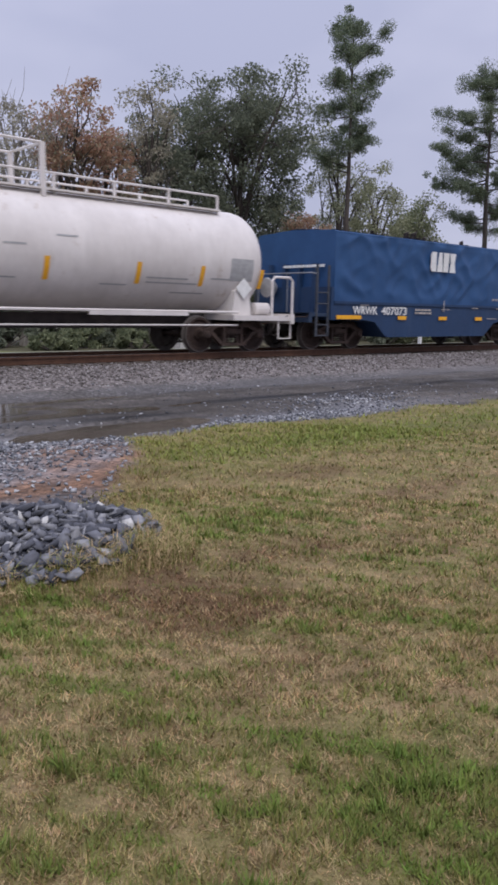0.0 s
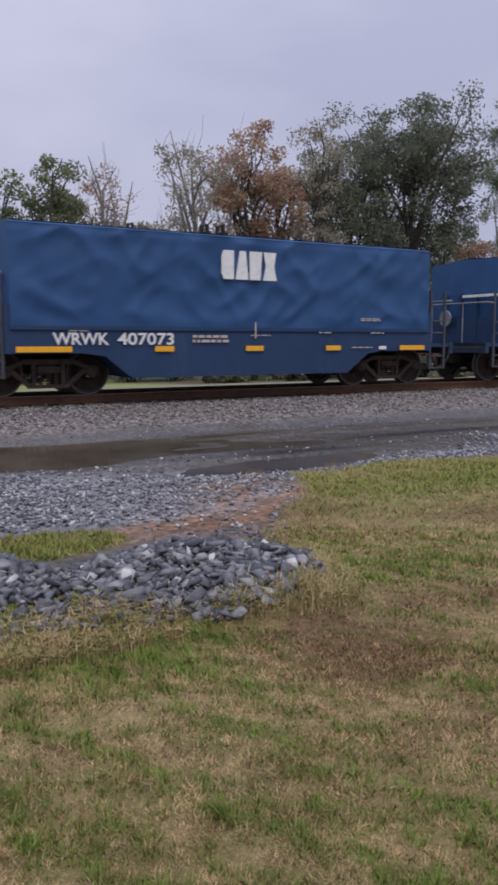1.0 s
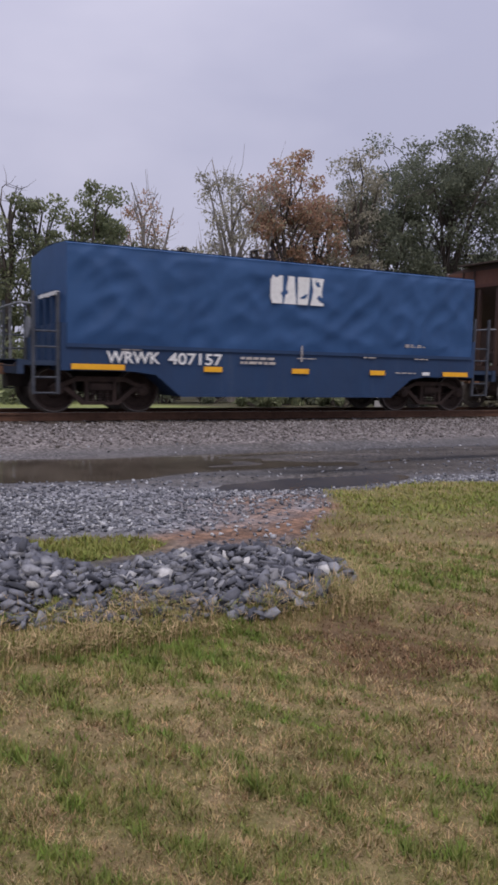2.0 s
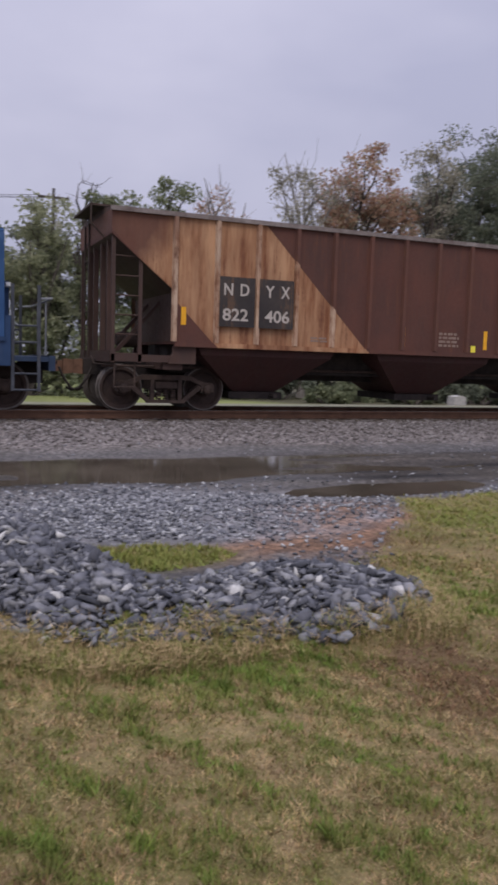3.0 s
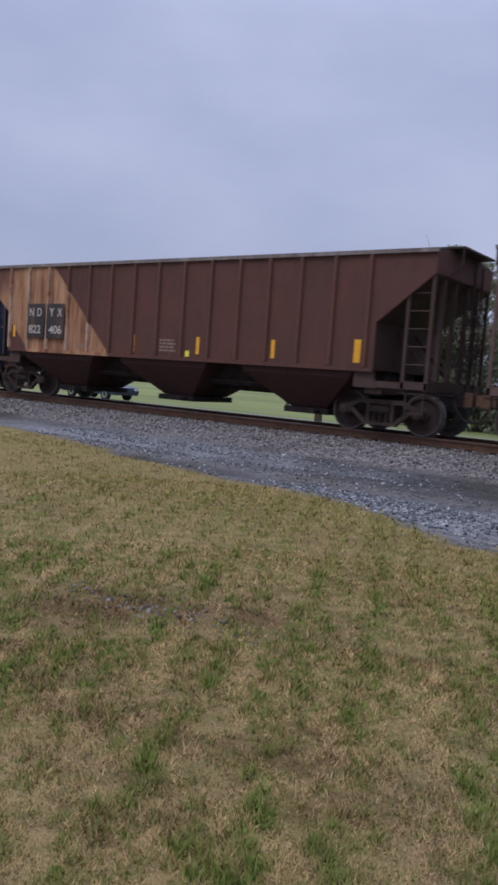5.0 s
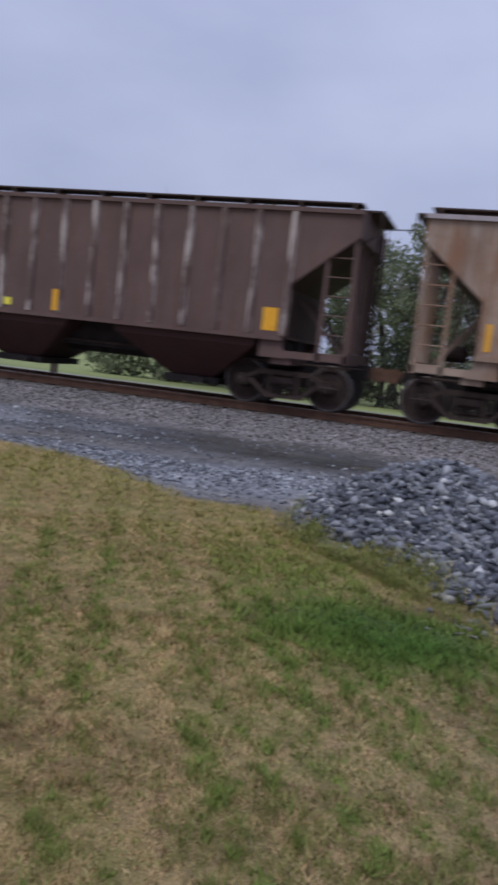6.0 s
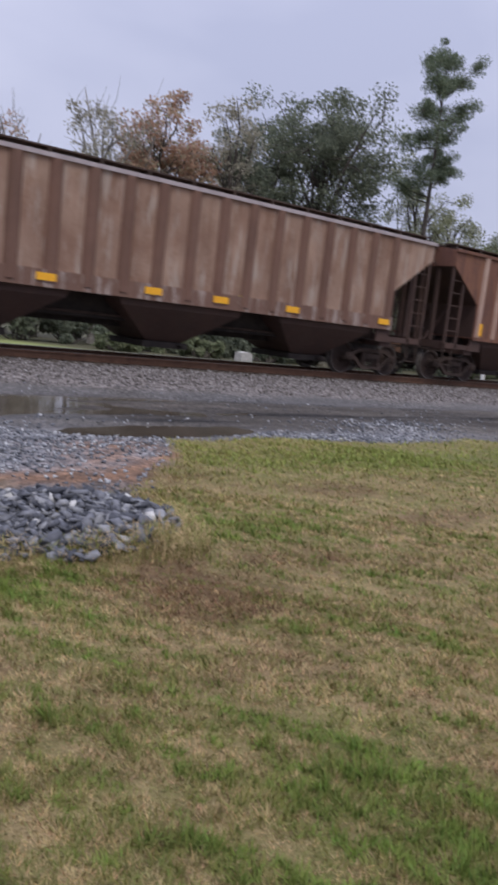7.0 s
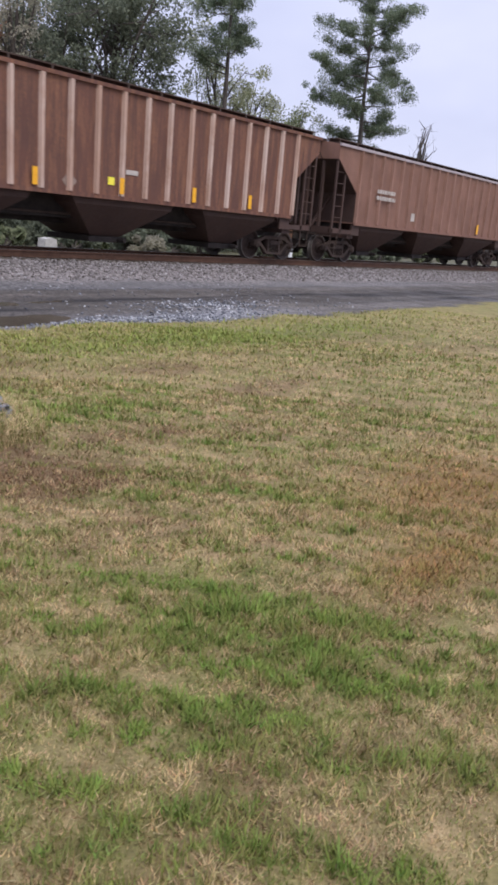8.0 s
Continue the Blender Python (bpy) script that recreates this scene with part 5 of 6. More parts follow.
def blue_gondola(centre, number, seed):
    car = wagon("covered_gondola_wagon", centre, "navy-blue gondola wagon under a wrinkled blue fabric cover", "rail wagon", "wagons of the train")
    H, W = 5.14, 1.58
    z_belly, z_low, z_deck, z_top = 0.36, 0.86, 1.37, 3.33
    b = Build()
    b.prism([(-H, z_low), (-3.75, z_low), (-3.3, z_low - 0.06), (-2.75, z_belly), (2.65, z_belly), (3.25, z_low - 0.06), (3.65, z_low), (H, z_low), (H, z_deck), (-H, z_deck)], -W, W)
    part("body", b, M_NAVY, car)
    for y in (-W, W):
        b = Build()
        s = 1 if y > 0 else -1
        b.box(-H, H, min(y, y + s * 0.035), max(y, y + s * 0.035), z_deck - 0.06, z_deck + 0.015)
        part("side_rail", b, M_NAVY, car)
        b = Build()
        b.box(-2.75, 2.65, min(y, y + s * 0.03), max(y, y + s * 0.03), z_belly, z_belly + 0.05)
        part("belly_rail", b, M_NAVY, car)
    part("cover", cover_mesh(H - 0.01, W - 0.01, z_deck + 0.01, z_top, seed), M_COVER, car, "wrinkled blue fabric cover", smooth=True)
    # clamps and bows that stick out along the ridge
    for x, k in ((-2.3, 0.8), (-0.55, 1.1), (-0.15, 1.15), (0.4, 0.8), (1.05, 0.6), (2.6, 0.9), (3.9, 0.5)):
        b = Build()
        b.tube([(x - 0.07 * k, -0.5, z_top + 0.02), (x - 0.06 * k, -0.5, z_top + 0.26 * k), (x + 0.05 * k, -0.5, z_top + 0.31 * k), (x + 0.08 * k, -0.5, z_top + 0.02)], 0.045 * k, 7)
        b.box(x - 0.05, x + 0.05, -0.75, -0.25, z_top + 0.03, z_top + 0.15 * k)
        part("roof_clamp", b, M_DARK, car)
    # ends: platform, posts, rails, steps
    for s in (-1, 1):
        e = s * 6.05
        b = Build()
        b.box(min(s * H, e), max(s * H, e), -1.5, 1.5, 0.95, 1.04)
        b.box(min(e, e - s * 0.12), max(e, e - s * 0.12), -1.52, 1.52, 0.78, 1.06)
        part("end_platform", b, M_NAVYDARK, car)
        b = Build()
        b.box(min(s * H, s * H + s * 0.1), max(s * H, s * H + s * 0.1), -W, W, z_low, z_deck + 0.4)
        for y in (-0.9, -0.3, 0.3, 0.9):
            b.box(min(s * H, s * H + s * 0.13), max(s * H, s * H + s * 0.13), y - 0.06, y + 0.06, z_low, z_top - 0.9)
        part("end_bulkhead", b, M_NAVY, car)
        for y in (-1.5, 1.5):
            b = Build()
            for x in (s * 5.28, s * 5.75):
                b.box(x - 0.03, x + 0.03, y - 0.025, y + 0.025, 0.4, 2.35)
            for z in (0.42, 0.72, 1.3, 1.6):
                b.tube([(s * 5.28, y, z), (s * 5.75, y, z)], 0.02, 6)
            part("corner_ladder", b, M_LADDER, car)
        b = Build()
        b.tube([(s * 5.75, -1.5, 2.1), (s * 5.98, -1.5, 2.12), (s * 6.0, -1.1, 2.12), (s * 6.0, 1.1, 2.12), (s * 5.98, 1.5, 2.12), (s * 5.75, 1.5, 2.1)], 0.022, 6)
        b.tube([(s * 6.0, 0.6, 1.0), (s * 6.0, 0.6, 2.12)], 0.02, 6)
        b.tube([(s * 6.0, -0.6, 1.0), (s * 6.0, -0.6, 2.12)], 0.02, 6)
        part("end_handrail", b, M_GALV, car, "grey handrail")
        b = Build()
        rng = random.Random(seed)
        y = -1.25
        while y < 0.2:
            w = rng.uniform(0.1, 0.3)
            b.box(min(s * (H + 0.05), s * (H + 0.135)), max(s * (H + 0.05), s * (H + 0.135)), y, y + w, 2.32, 2.39)
            y += w + 0.05
        part("end_stencil", b, M_WHITE, car)
        b = Build()
        b.lathe([(0, 0.05), (s * 0.02, 0.22), (s * 0.05, 0.24), (s * 0.07, 0.22), (s * 0.05, 0.03)], (s * (H + 0.2), 0.7, 1.75), 16, 0, "x")
        part("brake_wheel", b, M_GALV, car)
        coupler(car, s * 6.43)
    y = -W - 0.037
    lettering("reporting_mark", "WRWK", -4.35, 1.03, 0.235, y, car, width=1.12)
    lettering("wagon_number", number, -3.05, 1.03, 0.235, y, car, width=1.22)
    for x0, x1 in ((-5.05, -3.98), (-2.25, -1.83), (-0.12, 0.32), (2.0, 2.42), (4.2, 5.0)):
        plate("reflector", x0, x1, 0.885, 0.995, y, car, M_YELLOW, "yellow reflective strip")
    bars("load_stencil", -1.4, -0.55, 1.03, 1.22, 2, y, car, M_OLDWHITE, 3)
    bars("load_stencil", -4.05, -3.6, 1.275, 1.3, 1, y, car, M_OLDWHITE, 6)
    bars("load_stencil", 0.0, 0.5, 1.2, 1.23, 1, y, car, M_OLDWHITE, 7)
    bars("load_stencil", 1.8, 2.2, 1.26, 1.3, 1, y, car, M_OLDWHITE, 8)
    bars("load_stencil", 3.3, 3.75, 1.26, 1.3, 1, y, car, M_OLDWHITE, 9)
    plate("load_stencil", 3.55, 3.78, 0.9, 0.98, y, car, M_WHITE)
    bars("load_stencil", 2.75, 3.35, 0.92, 0.96, 1, y, car, M_OLDWHITE, 10)
    plate("load_stencil", 0.1, 0.13, 1.15, 1.5, y - 0.01, car, M_OLDWHITE)
    bars("load_stencil", 3.0, 3.6, 1.55, 1.63, 2, -W - 0.03, car, M_OLDWHITE, 11)
    emblem(car, -0.72, 2.40, 1.36, 0.6, -W - 0.045)
    b = Build()
    b.box(-6.0, 6.0, -0.2, 0.2, 0.5, 0.9)
    part("centre_sill", b, M_DARK, car)
    trucks(car, (-4.3, 4.3))
    return car


blue_gondola(22.0, "407073", 1.3)
blue_gondola(35.28, "407157", 4.7)

# ---- white tank wagon ----
M_TANK = weathered("dirty_white_tank", (0.62, 0.58, 0.55), (0.72, 0.68, 0.65), (0.5, 0.42, 0.35), (0.42, 0.34, 0.27), 0.12, (1.2, 1.2, 0.3), rough=0.5, seed=14, dirt=0.14, grain=4.0)


def tank_wagon(centre):
    car = wagon("tank_wagon", centre, "dirty white tank wagon with a top walkway", "rail wagon", "wagons of the train")
    R, zc, L = 1.33, 2.30, 6.8
    b = Build()
    prof = [(-L - 0.75 * math.sin(a), R * math.cos(a)) for a in [math.pi / 2 * k / 8 for k in range(8, 0, -1)]]
    prof = [(x, max(r, 0.02)) for x, r in prof] + [(-L, R), (-2.3, R), (2.3, R), (L, R)] + [(L + 0.75 * math.sin(a), max(R * math.cos(a), 0.02)) for a in [math.pi / 2 * k / 8 for k in range(1, 9)]]
    b.lathe(prof, (0, 0, zc), 56, 0, "x")
    part("tank", b, M_TANK, car, smooth=True)
    for s in (-1, 1):
        b = Build()
        b.box(min(s * 6.0, s * 8.1), max(s * 6.0, s * 8.1), -1.45, 1.45, 0.82, 0.95)
        b.box(min(s * 7.98, s * 8.1), max(s * 7.98, s * 8.1), -1.5, 1.5, 0.74, 1.0)
        part("end_platform", b, M_TANK, car)
        b = Build()
        b.prism([(s * 6.1, 0.95), (s * 6.75, 0.95), (s * 6.65, 1.75), (s * 6.2, 1.55)][::1 if s > 0 else -1], -1.25, 1.25)
        part("tank_cradle", b, M_TANK, car)
        for y in (-1.4, 1.4):
            b = Build()
            b.tube([(s * 7.35, y, 0.95), (s * 7.35, y, 1.85), (s * 7.45, y, 1.95), (s * 8.0, y, 1.95), (s * 8.1, y, 1.85), (s * 8.1, y, 0.9)], 0.035, 8)
            b.tube([(s * 7.6, y, 0.9), (s * 7.6, y, 0.35), (s * 8.05, y, 0.35), (s * 8.05, y, 0.9)], 0.025, 6)
            part("end_handrail", b, M_TANK, car)
        b = Build()
        b.lathe([(0, 0.08), (0.05, 0.17), (0.55, 0.17), (0.6, 0.1)], (s * 7.5 - 0.3, -0.75, 1.12), 14, 0, "x")
        part("air_reservoir", b, M_TANK, car)
        b = Build()
        b.lathe([(0, 0.04), (s * 0.03, 0.25), (s * 0.06, 0.27), (s * 0.09, 0.25), (s * 0.06, 0.03)], (s * 7.75, -0.7, 1.7), 16, 0, "x")
        part("brake_wheel", b, M_GREYPANEL, car)
        b = Build()
        b.add([(s * 6.45 + a * 0.26, -1.31, 1.62 + c * 0.26) for a, c in ((-1, 0), (0, -1), (1, 0), (0, 1))] + [(s * 6.45 + a * 0.26, -1.28, 1.62 + c * 0.26) for a, c in ((-1, 0), (0, -1), (1, 0), (0, 1))],
              [(0, 1, 2, 3), (7, 6, 5, 4), (0, 4, 5, 1), (1, 5, 6, 2), (2, 6, 7, 3), (3, 7, 4, 0)])
        part("placard", b, M_WHITE, car, "white diamond placard")
        coupler(car, s * 8.2)
    # top walkway and cage
    for y in (-0.62, 0.62):
        b = Build()
        pts = [(-6.1, y, zc + R + 0.28), (6.1, y, zc + R + 0.28)]
        b.tube(pts, 0.025, 6)
        for i in range(9):
            x = -6.1 + i * 12.2 / 8
            b.box(x - 0.03, x + 0.03, y - 0.02, y + 0.02, zc + R - 0.2, zc + R + 0.28)
        b.box(-6.1, 6.1, y - 0.16, y + 0.1, zc + R - 0.1, zc + R - 0.06)
        part("top_walkway", b, M_TANK, car)
    b = Build()
    b.lathe([(-0.1, 0.3), (0.25, 0.3), (0.3, 0.33), (0.36, 0.33)], (0, 0, zc + R - 0.05), 18, 0, "z")
    for x in (-1.2, 1.2):
        for y in (-0.75, 0.75):
            b.box(x - 0.05, x + 0.05, y - 0.05, y + 0.05, zc + R - 0.25, zc + R + 0.85)
    for y in (-0.75, 0.75):
        b.tube([(-1.2, y, zc + R + 0.84), (1.2, y, zc + R + 0.84)], 0.03, 6)
    for x in (-1.2, 1.2):
        b.tube([(x, -0.75, zc + R + 0.84), (x, 0.75, zc + R + 0.84)], 0.03, 6)
    part("dome_platform", b, M_TANK, car)
    b = Build()
    for y in (-1.36, 1.36):
        b.tube([(-6.2, y, 1.02), (6.2, y, 1.02)], 0.035, 6)
        b.tube([(-6.2, y, 0.7), (6.2, y, 0.7)], 0.02, 6)
        b.box(-4.6, -1.9, y - 0.04, y + 0.04, 0.92, 1.0)
        b.box(1.9, 4.6, y - 0.04, y + 0.04, 0.92, 1.0)
    part("side_rail", b, M_TANK, car)
    b = Build()
    b.box(-8, 8, -0.2, 0.2, 0.6, 0.95)
    b.lathe([(-0.35, 0.12), (0, 0.12), (0, 0.3), (0.45, 0.42)], (0, 0, 0.85), 14, 0, "z")
    part("stub_sill", b, M_DARK, car)

    def on_shell(name, x0, x1, a0, a1, mat, label=""):
        """A curved patch of paint on the shell between two angles below the horizontal."""
        bb = Build()
        vs = []
        for k in range(6):
            a = radians(a0 + (a1 - a0) * k / 5)
            for x in (x0, x1):
                vs.append((x, -(R + 0.006) * math.cos(a), zc + (R + 0.006) * math.sin(a)))
        bb.add(vs, [(2 * k, 2 * k + 1, 2 * k + 3, 2 * k + 2) for k in range(5)])
        part(name, bb, mat, car, label)
    for x in (0.9, 3.2, 5.05, 7.0):
        on_shell("reflector", x, x + 0.13, -30, -8, M_YELLOW, "yellow reflective strip")
    on_shell("stencil", 6.0, 6.75, -22, 2, M_GREYPANEL, "grey stencil panel")
    for x0, x1, a in ((1.2, 1.7, 12), (3.5, 4.7, -22), (3.5, 5.0, -27), (5.4, 6.0, -20), (2.3, 3.0, -31), (-2, 0.3, -28), (4.3, 5.3, -38), (0.0, 0.5, 2)):
        on_shell("stencil", x0, x1, a - 1.6, a, M_GREYPANEL)
    trucks(car, (-6.3, 6.3))


tank_wagon(7.3)


# ---- trees ----
M_BARK = plain("grey_brown_bark", (0.05, 0.042, 0.037), (0.12, 0.103, 0.09), 6, 0.95, 0, 0.8, 0.03, (1, 1, 0.25))
M_PALEBARK = plain("pale_bark", (0.16, 0.145, 0.13), (0.28, 0.26, 0.24), 6, 0.9, 0, 0.5, 0.02, (1, 1, 0.4))


def leaf_material(name, tones):
    m, n, l, p = nodes_of(name)
    g = n.new("ShaderNodeNewGeometry")
    base = ramp_node(n, l, g.outputs["Random Per Island"], tones)
    big = noise_node(n, l, coords(n), 0.35, 3)
    l.new(mix_node(n, l, 0.8, base, ramp_node(n, l, big, [(0.3, grey(0.65)), (0.7, grey(1.35))]), "MULTIPLY"), p.inputs["Base Color"])
    p.inputs["Roughness"].default_value = 0.7
    p.inputs["Specular IOR Level"].default_value = 0.1
    t = n.new("ShaderNodeBsdfTranslucent")
    l.new(base, t.inputs["Color"])
    mx = n.new("ShaderNodeMixShader")
    mx.inputs["Fac"].default_value = 0.5
    l.new(p.outputs["BSDF"], mx.inputs[1])
    l.new(t.outputs["BSDF"], mx.inputs[2])
    l.new(mx.outputs["Shader"], n["Material Output"].inputs["Surface"])
    return m


# leaf tones are lifted and greyed: distance haze is mixed into the colours
M_HAZYLEAF = dict(
    oak=leaf_material("dark_evergreen_leaves", [(0, (0.125, 0.145, 0.105)), (0.5, (0.175, 0.195, 0.137)), (1, (0.235, 0.255, 0.18))]),
    pine=leaf_material("pine_needles", [(0, (0.105, 0.135, 0.09)), (0.5, (0.165, 0.2, 0.13)), (1, (0.24, 0.275, 0.18))]),
    autumn=leaf_material("russet_leaves", [(0, (0.33, 0.205, 0.145)), (0.4, (0.45, 0.27, 0.185)), (0.7, (0.45, 0.33, 0.23)), (1, (0.33, 0.32, 0.22))]),
    thin=leaf_material("dull_olive_leaves", [(0, (0.25, 0.235, 0.18)), (0.5, (0.34, 0.32, 0.24)), (1, (0.44, 0.41, 0.32))]),
    green=leaf_material("mid_green_leaves", [(0, (0.13, 0.155, 0.09)), (0.5, (0.20, 0.225, 0.13)), (1, (0.29, 0.305, 0.18))]),
    light=leaf_material("pale_green_leaves", [(0, (0.21, 0.23, 0.14)), (0.5, (0.31, 0.325, 0.2)), (1, (0.41, 0.41, 0.27))]),
)


def leaf_cloud(centres, radii, per, size, rng, flat=0.7, slim=0.45):
    """Small folded leaves round each centre, thinning outwards."""
    c = np.repeat(centres, per, 0)
    r = np.repeat(radii, per)[:, None]
    d = rng.normal(size=(len(c), 3))
    d /= np.linalg.norm(d, axis=1)[:, None]
    p = c + d * r * rng.uniform(0.15, 1, (len(c), 1)) ** 0.6 * np.array((1, 1, flat))
    a = rng.normal(size=(len(c), 3))
    a /= np.linalg.norm(a, axis=1)[:, None]
    b = np.cross(a, rng.normal(size=(len(c), 3)))
    b /= np.linalg.norm(b, axis=1)[:, None] + 1e-6
    s = size * rng.uniform(0.55, 1.3, (len(c), 1))
    P = np.stack([p - a * s, p + b * s * slim, p + a * s, p - b * s * slim], 1).reshape(-1, 3)
    i = np.arange(len(c))[:, None] * 4
    return P, np.concatenate([i + [0, 1, 2, 3]], 0)


def tree(name, label, x, y, height, spread, base, kind, seed, clumps=46, per=90, size=0.2, clump_r=0.9, bark=None, lean=0.0, limbs=9, flat=0.75, trunk_r=None, bare=False):
    rng = np.random.RandomState(seed)
    z0 = float(land(x, y))
    top = tagged(new(name), label, "tree")
    top.location = (x, y, z0)
    b = Build()
    h = height - z0 + (0.0 if kind == "pine" else 0.09 * height)
    r0 = trunk_r or 0.018 * h + 0.05
    pine = kind == "pine"
    n = 9
    wob = rng.normal(size=(n, 2)).cumsum(0) * (0.05 if pine else 0.13)
    up = h * (0.97 if pine else 0.78)
    spine = [Vector((wob[i, 0] + lean * i / n, wob[i, 1], up * i / (n - 1))) for i in range(n)]
    b.tube(spine, [r0 * (1 - 0.85 * i / (n - 1)) for i in range(n)], 8)
    cs, rs = [], []

    def at(z):
        k = min(max(z / up * (n - 1), 0), n - 1.001)
        i = int(k)
        return spine[i].lerp(spine[i + 1], k - i)
    if pine:
        levels = int(limbs * 2.6)
        for i in range(levels):
            f = (i + rng.uniform(0, 0.95)) / levels
            z = base + (h - base) * f
            reach = spread * (0.5 + 0.6 * math.sin(math.pi * min(0.15 + f * 0.85, 1))) * (0.3 + 0.85 * rng.uniform(0, 1) ** 0.7) * (1 - 0.6 * max(f - 0.65, 0) / 0.35)
            a = rng.uniform(0, 2 * math.pi)
            p0 = at(min(z, up * 0.98))
            tip = p0 + Vector((math.cos(a) * reach, math.sin(a) * reach, reach * rng.uniform(-0.05, 0.45)))
            mid = p0.lerp(tip, 0.5) + Vector((rng.normal() * 0.15, rng.normal() * 0.15, -0.07 * reach))
            b.tube([p0, mid, tip], [0.035 + 0.01 * reach, 0.028, 0.012], 5)
            for k in range(3 + int(reach * 2.4)):
                w = rng.uniform(0.4, 1.08)
                c = mid.lerp(tip, (w - 0.5) * 2) if w > 0.5 else p0.lerp(mid, w * 2)
                c1 = c + Vector((rng.normal() * 0.4, rng.normal() * 0.4, rng.normal() * 0.22 + 0.25))
                b.tube([c, c1], [0.025, 0.01], 4)
                cs.append(np.array(c1))
                rs.append(clump_r * rng.uniform(0.4, 1.15))
        cs.append(np.array(spine[-1]))
        rs.append(clump_r)
    else:
        for i in range(limbs):
            f = (i + rng.uniform(0, 0.8)) / limbs
            p0 = at(base + (up - base) * f * 0.95)
            a = i * 2.4 + rng.uniform(-0.5, 0.5)
            reach = spread * rng.uniform(0.65, 1.0) * (1 - 0.35 * f)
            rise = (h - p0.z) * rng.uniform(0.35, 0.85)
            tip = p0 + Vector((math.cos(a) * reach, math.sin(a) * reach, rise))
            mid = p0.lerp(tip, 0.5) + Vector((rng.normal() * 0.3, rng.normal() * 0.3, rise * 0.12))
            rr = r0 * (0.5 - 0.25 * f)
            b.tube([p0, p0.lerp(mid, 0.5), mid, mid.lerp(tip, 0.5), tip], [rr, rr * 0.8, rr * 0.6, rr * 0.4, 0.02], 6)
            for k in range(max(3, clumps // limbs)):
                w = rng.uniform(0.3, 1.05)
                c0 = p0.lerp(mid, w * 2) if w < 0.5 else mid.lerp(tip, w * 2 - 1)
                c1 = c0 + Vector(rng.normal(size=3)) * spread * 0.24
                if k % 3:
                    u = Vector(rng.normal(size=3)).normalized() * rng.uniform(0.5, 1.0)
                    lump = 1 + 0.22 * noise.noise(u * 2.2 + Vector((seed, 0, 0)))
                    c1 = at(up * 0.8) * 1.0 + Vector((u.x * spread * lump, u.y * spread * lump, 0))
                    c1.z = (base + h) / 2 + u.z * (h - base) / 2 * lump * 0.92
                    c0 = p0.lerp(tip, rng.uniform(0.2, 0.8))
                    c0 = c0.lerp(c1, 0.3)
                c1.z = min(c1.z, h - clump_r * 0.4)
                b.tube([c0, c0.lerp(c1, 0.5) + Vector(rng.normal(size=3)) * 0.12, c1], [rr * 0.3, rr * 0.18, 0.012], 4)
                if bare:
                    for q in range(3):
                        c2 = c1 + Vector((rng.normal() * 0.6, rng.normal() * 0.6, abs(rng.normal()) * 0.7))
                        b.tube([c1, c1.lerp(c2, 0.5) + Vector(rng.normal(size=3)) * 0.08, c2], [0.02, 0.012, 0.006], 4)
                cs.append(np.array(c1))
                rs.append(clump_r * rng.uniform(0.55, 1.15))
    part("trunk", b, bark or M_BARK, top, smooth=True)
    if per:
        P, F = leaf_cloud(np.array(cs), np.array(rs), per, size, rng, 0.75 if pine else flat, 0.2 if pine else 0.45)
        o = new("crown", raw_mesh("crown", P, F, [M_HAZYLEAF[kind]]))
        o.parent = top
    return top


def bush(x, y, w, h, kind, seed, label="dense dark-green shrub at the wood's edge"):
    rng = np.random.RandomState(seed)
    top = tagged(new("shrub"), label, "shrub", "shrubs at the wood's edge")
    top.location = (x, y, float(land(x, y)))
    b = Build()
    cs, rs = [], []
    for i in range(16):
        a, r = rng.uniform(0, 2 * math.pi), rng.uniform(0, 1) ** 0.6
        c = Vector((math.cos(a) * r * w, math.sin(a) * r * w * 0.6, h * rng.uniform(0.12, 0.85) * (1 - 0.35 * r)))
        b.tube([(c.x * 0.2, c.y * 0.2, 0), (c.x * 0.7, c.y * 0.7, c.z * 0.6), c], [0.05, 0.03, 0.01], 4)
        cs.append(np.array(c))
        rs.append(rng.uniform(0.22, 0.38) * max(h * 0.6, w * 0.6))
    part("trunk", b, M_BARK, top)
    P, F = leaf_cloud(np.array(cs), np.array(rs), 110, 0.17, rng, 0.85)
    o = new("foliage", raw_mesh("foliage", P, F, [M_HAZYLEAF[kind]]))
    o.parent = top


tree("pine_tree", "tall slender pine with layered open branches", 45.5, 40, 22.4, 3.3, 12.2, "pine", 11, per=150, size=0.13, clump_r=0.78, limbs=10, trunk_r=0.26)
tree("pine_tree", "tall pine with a broad airy crown", 64.5, 40, 22.6, 4.6, 9.5, "pine", 23, per=150, size=0.13, clump_r=0.85, limbs=19, trunk_r=0.32)
tree("oak_tree", "broad dark evergreen oak behind the railway", 35.4, 40, 15.8, 4.8, 4.6, "oak", 31, clumps=190, per=180, size=0.12, clump_r=1.15, limbs=13)
tree("oak_tree", "dark evergreen oak behind the railway", 31.5, 41.5, 13.0, 3.6, 3.0, "oak", 33, clumps=90, per=190, size=0.13, clump_r=1.05, limbs=10)
tree("autumn_tree", "russet and olive tree in autumn leaf", 23.4, 40.5, 13.0, 2.3, 4.0, "autumn", 41, clumps=66, per=120, size=0.125, clump_r=0.9, limbs=9)
tree("autumn_tree", "russet tree in thinning autumn leaf", 25.3, 40.5, 11.6, 2.1, 3.0, "autumn", 42, clumps=60, per=120, size=0.125, clump_r=0.95, limbs=9)
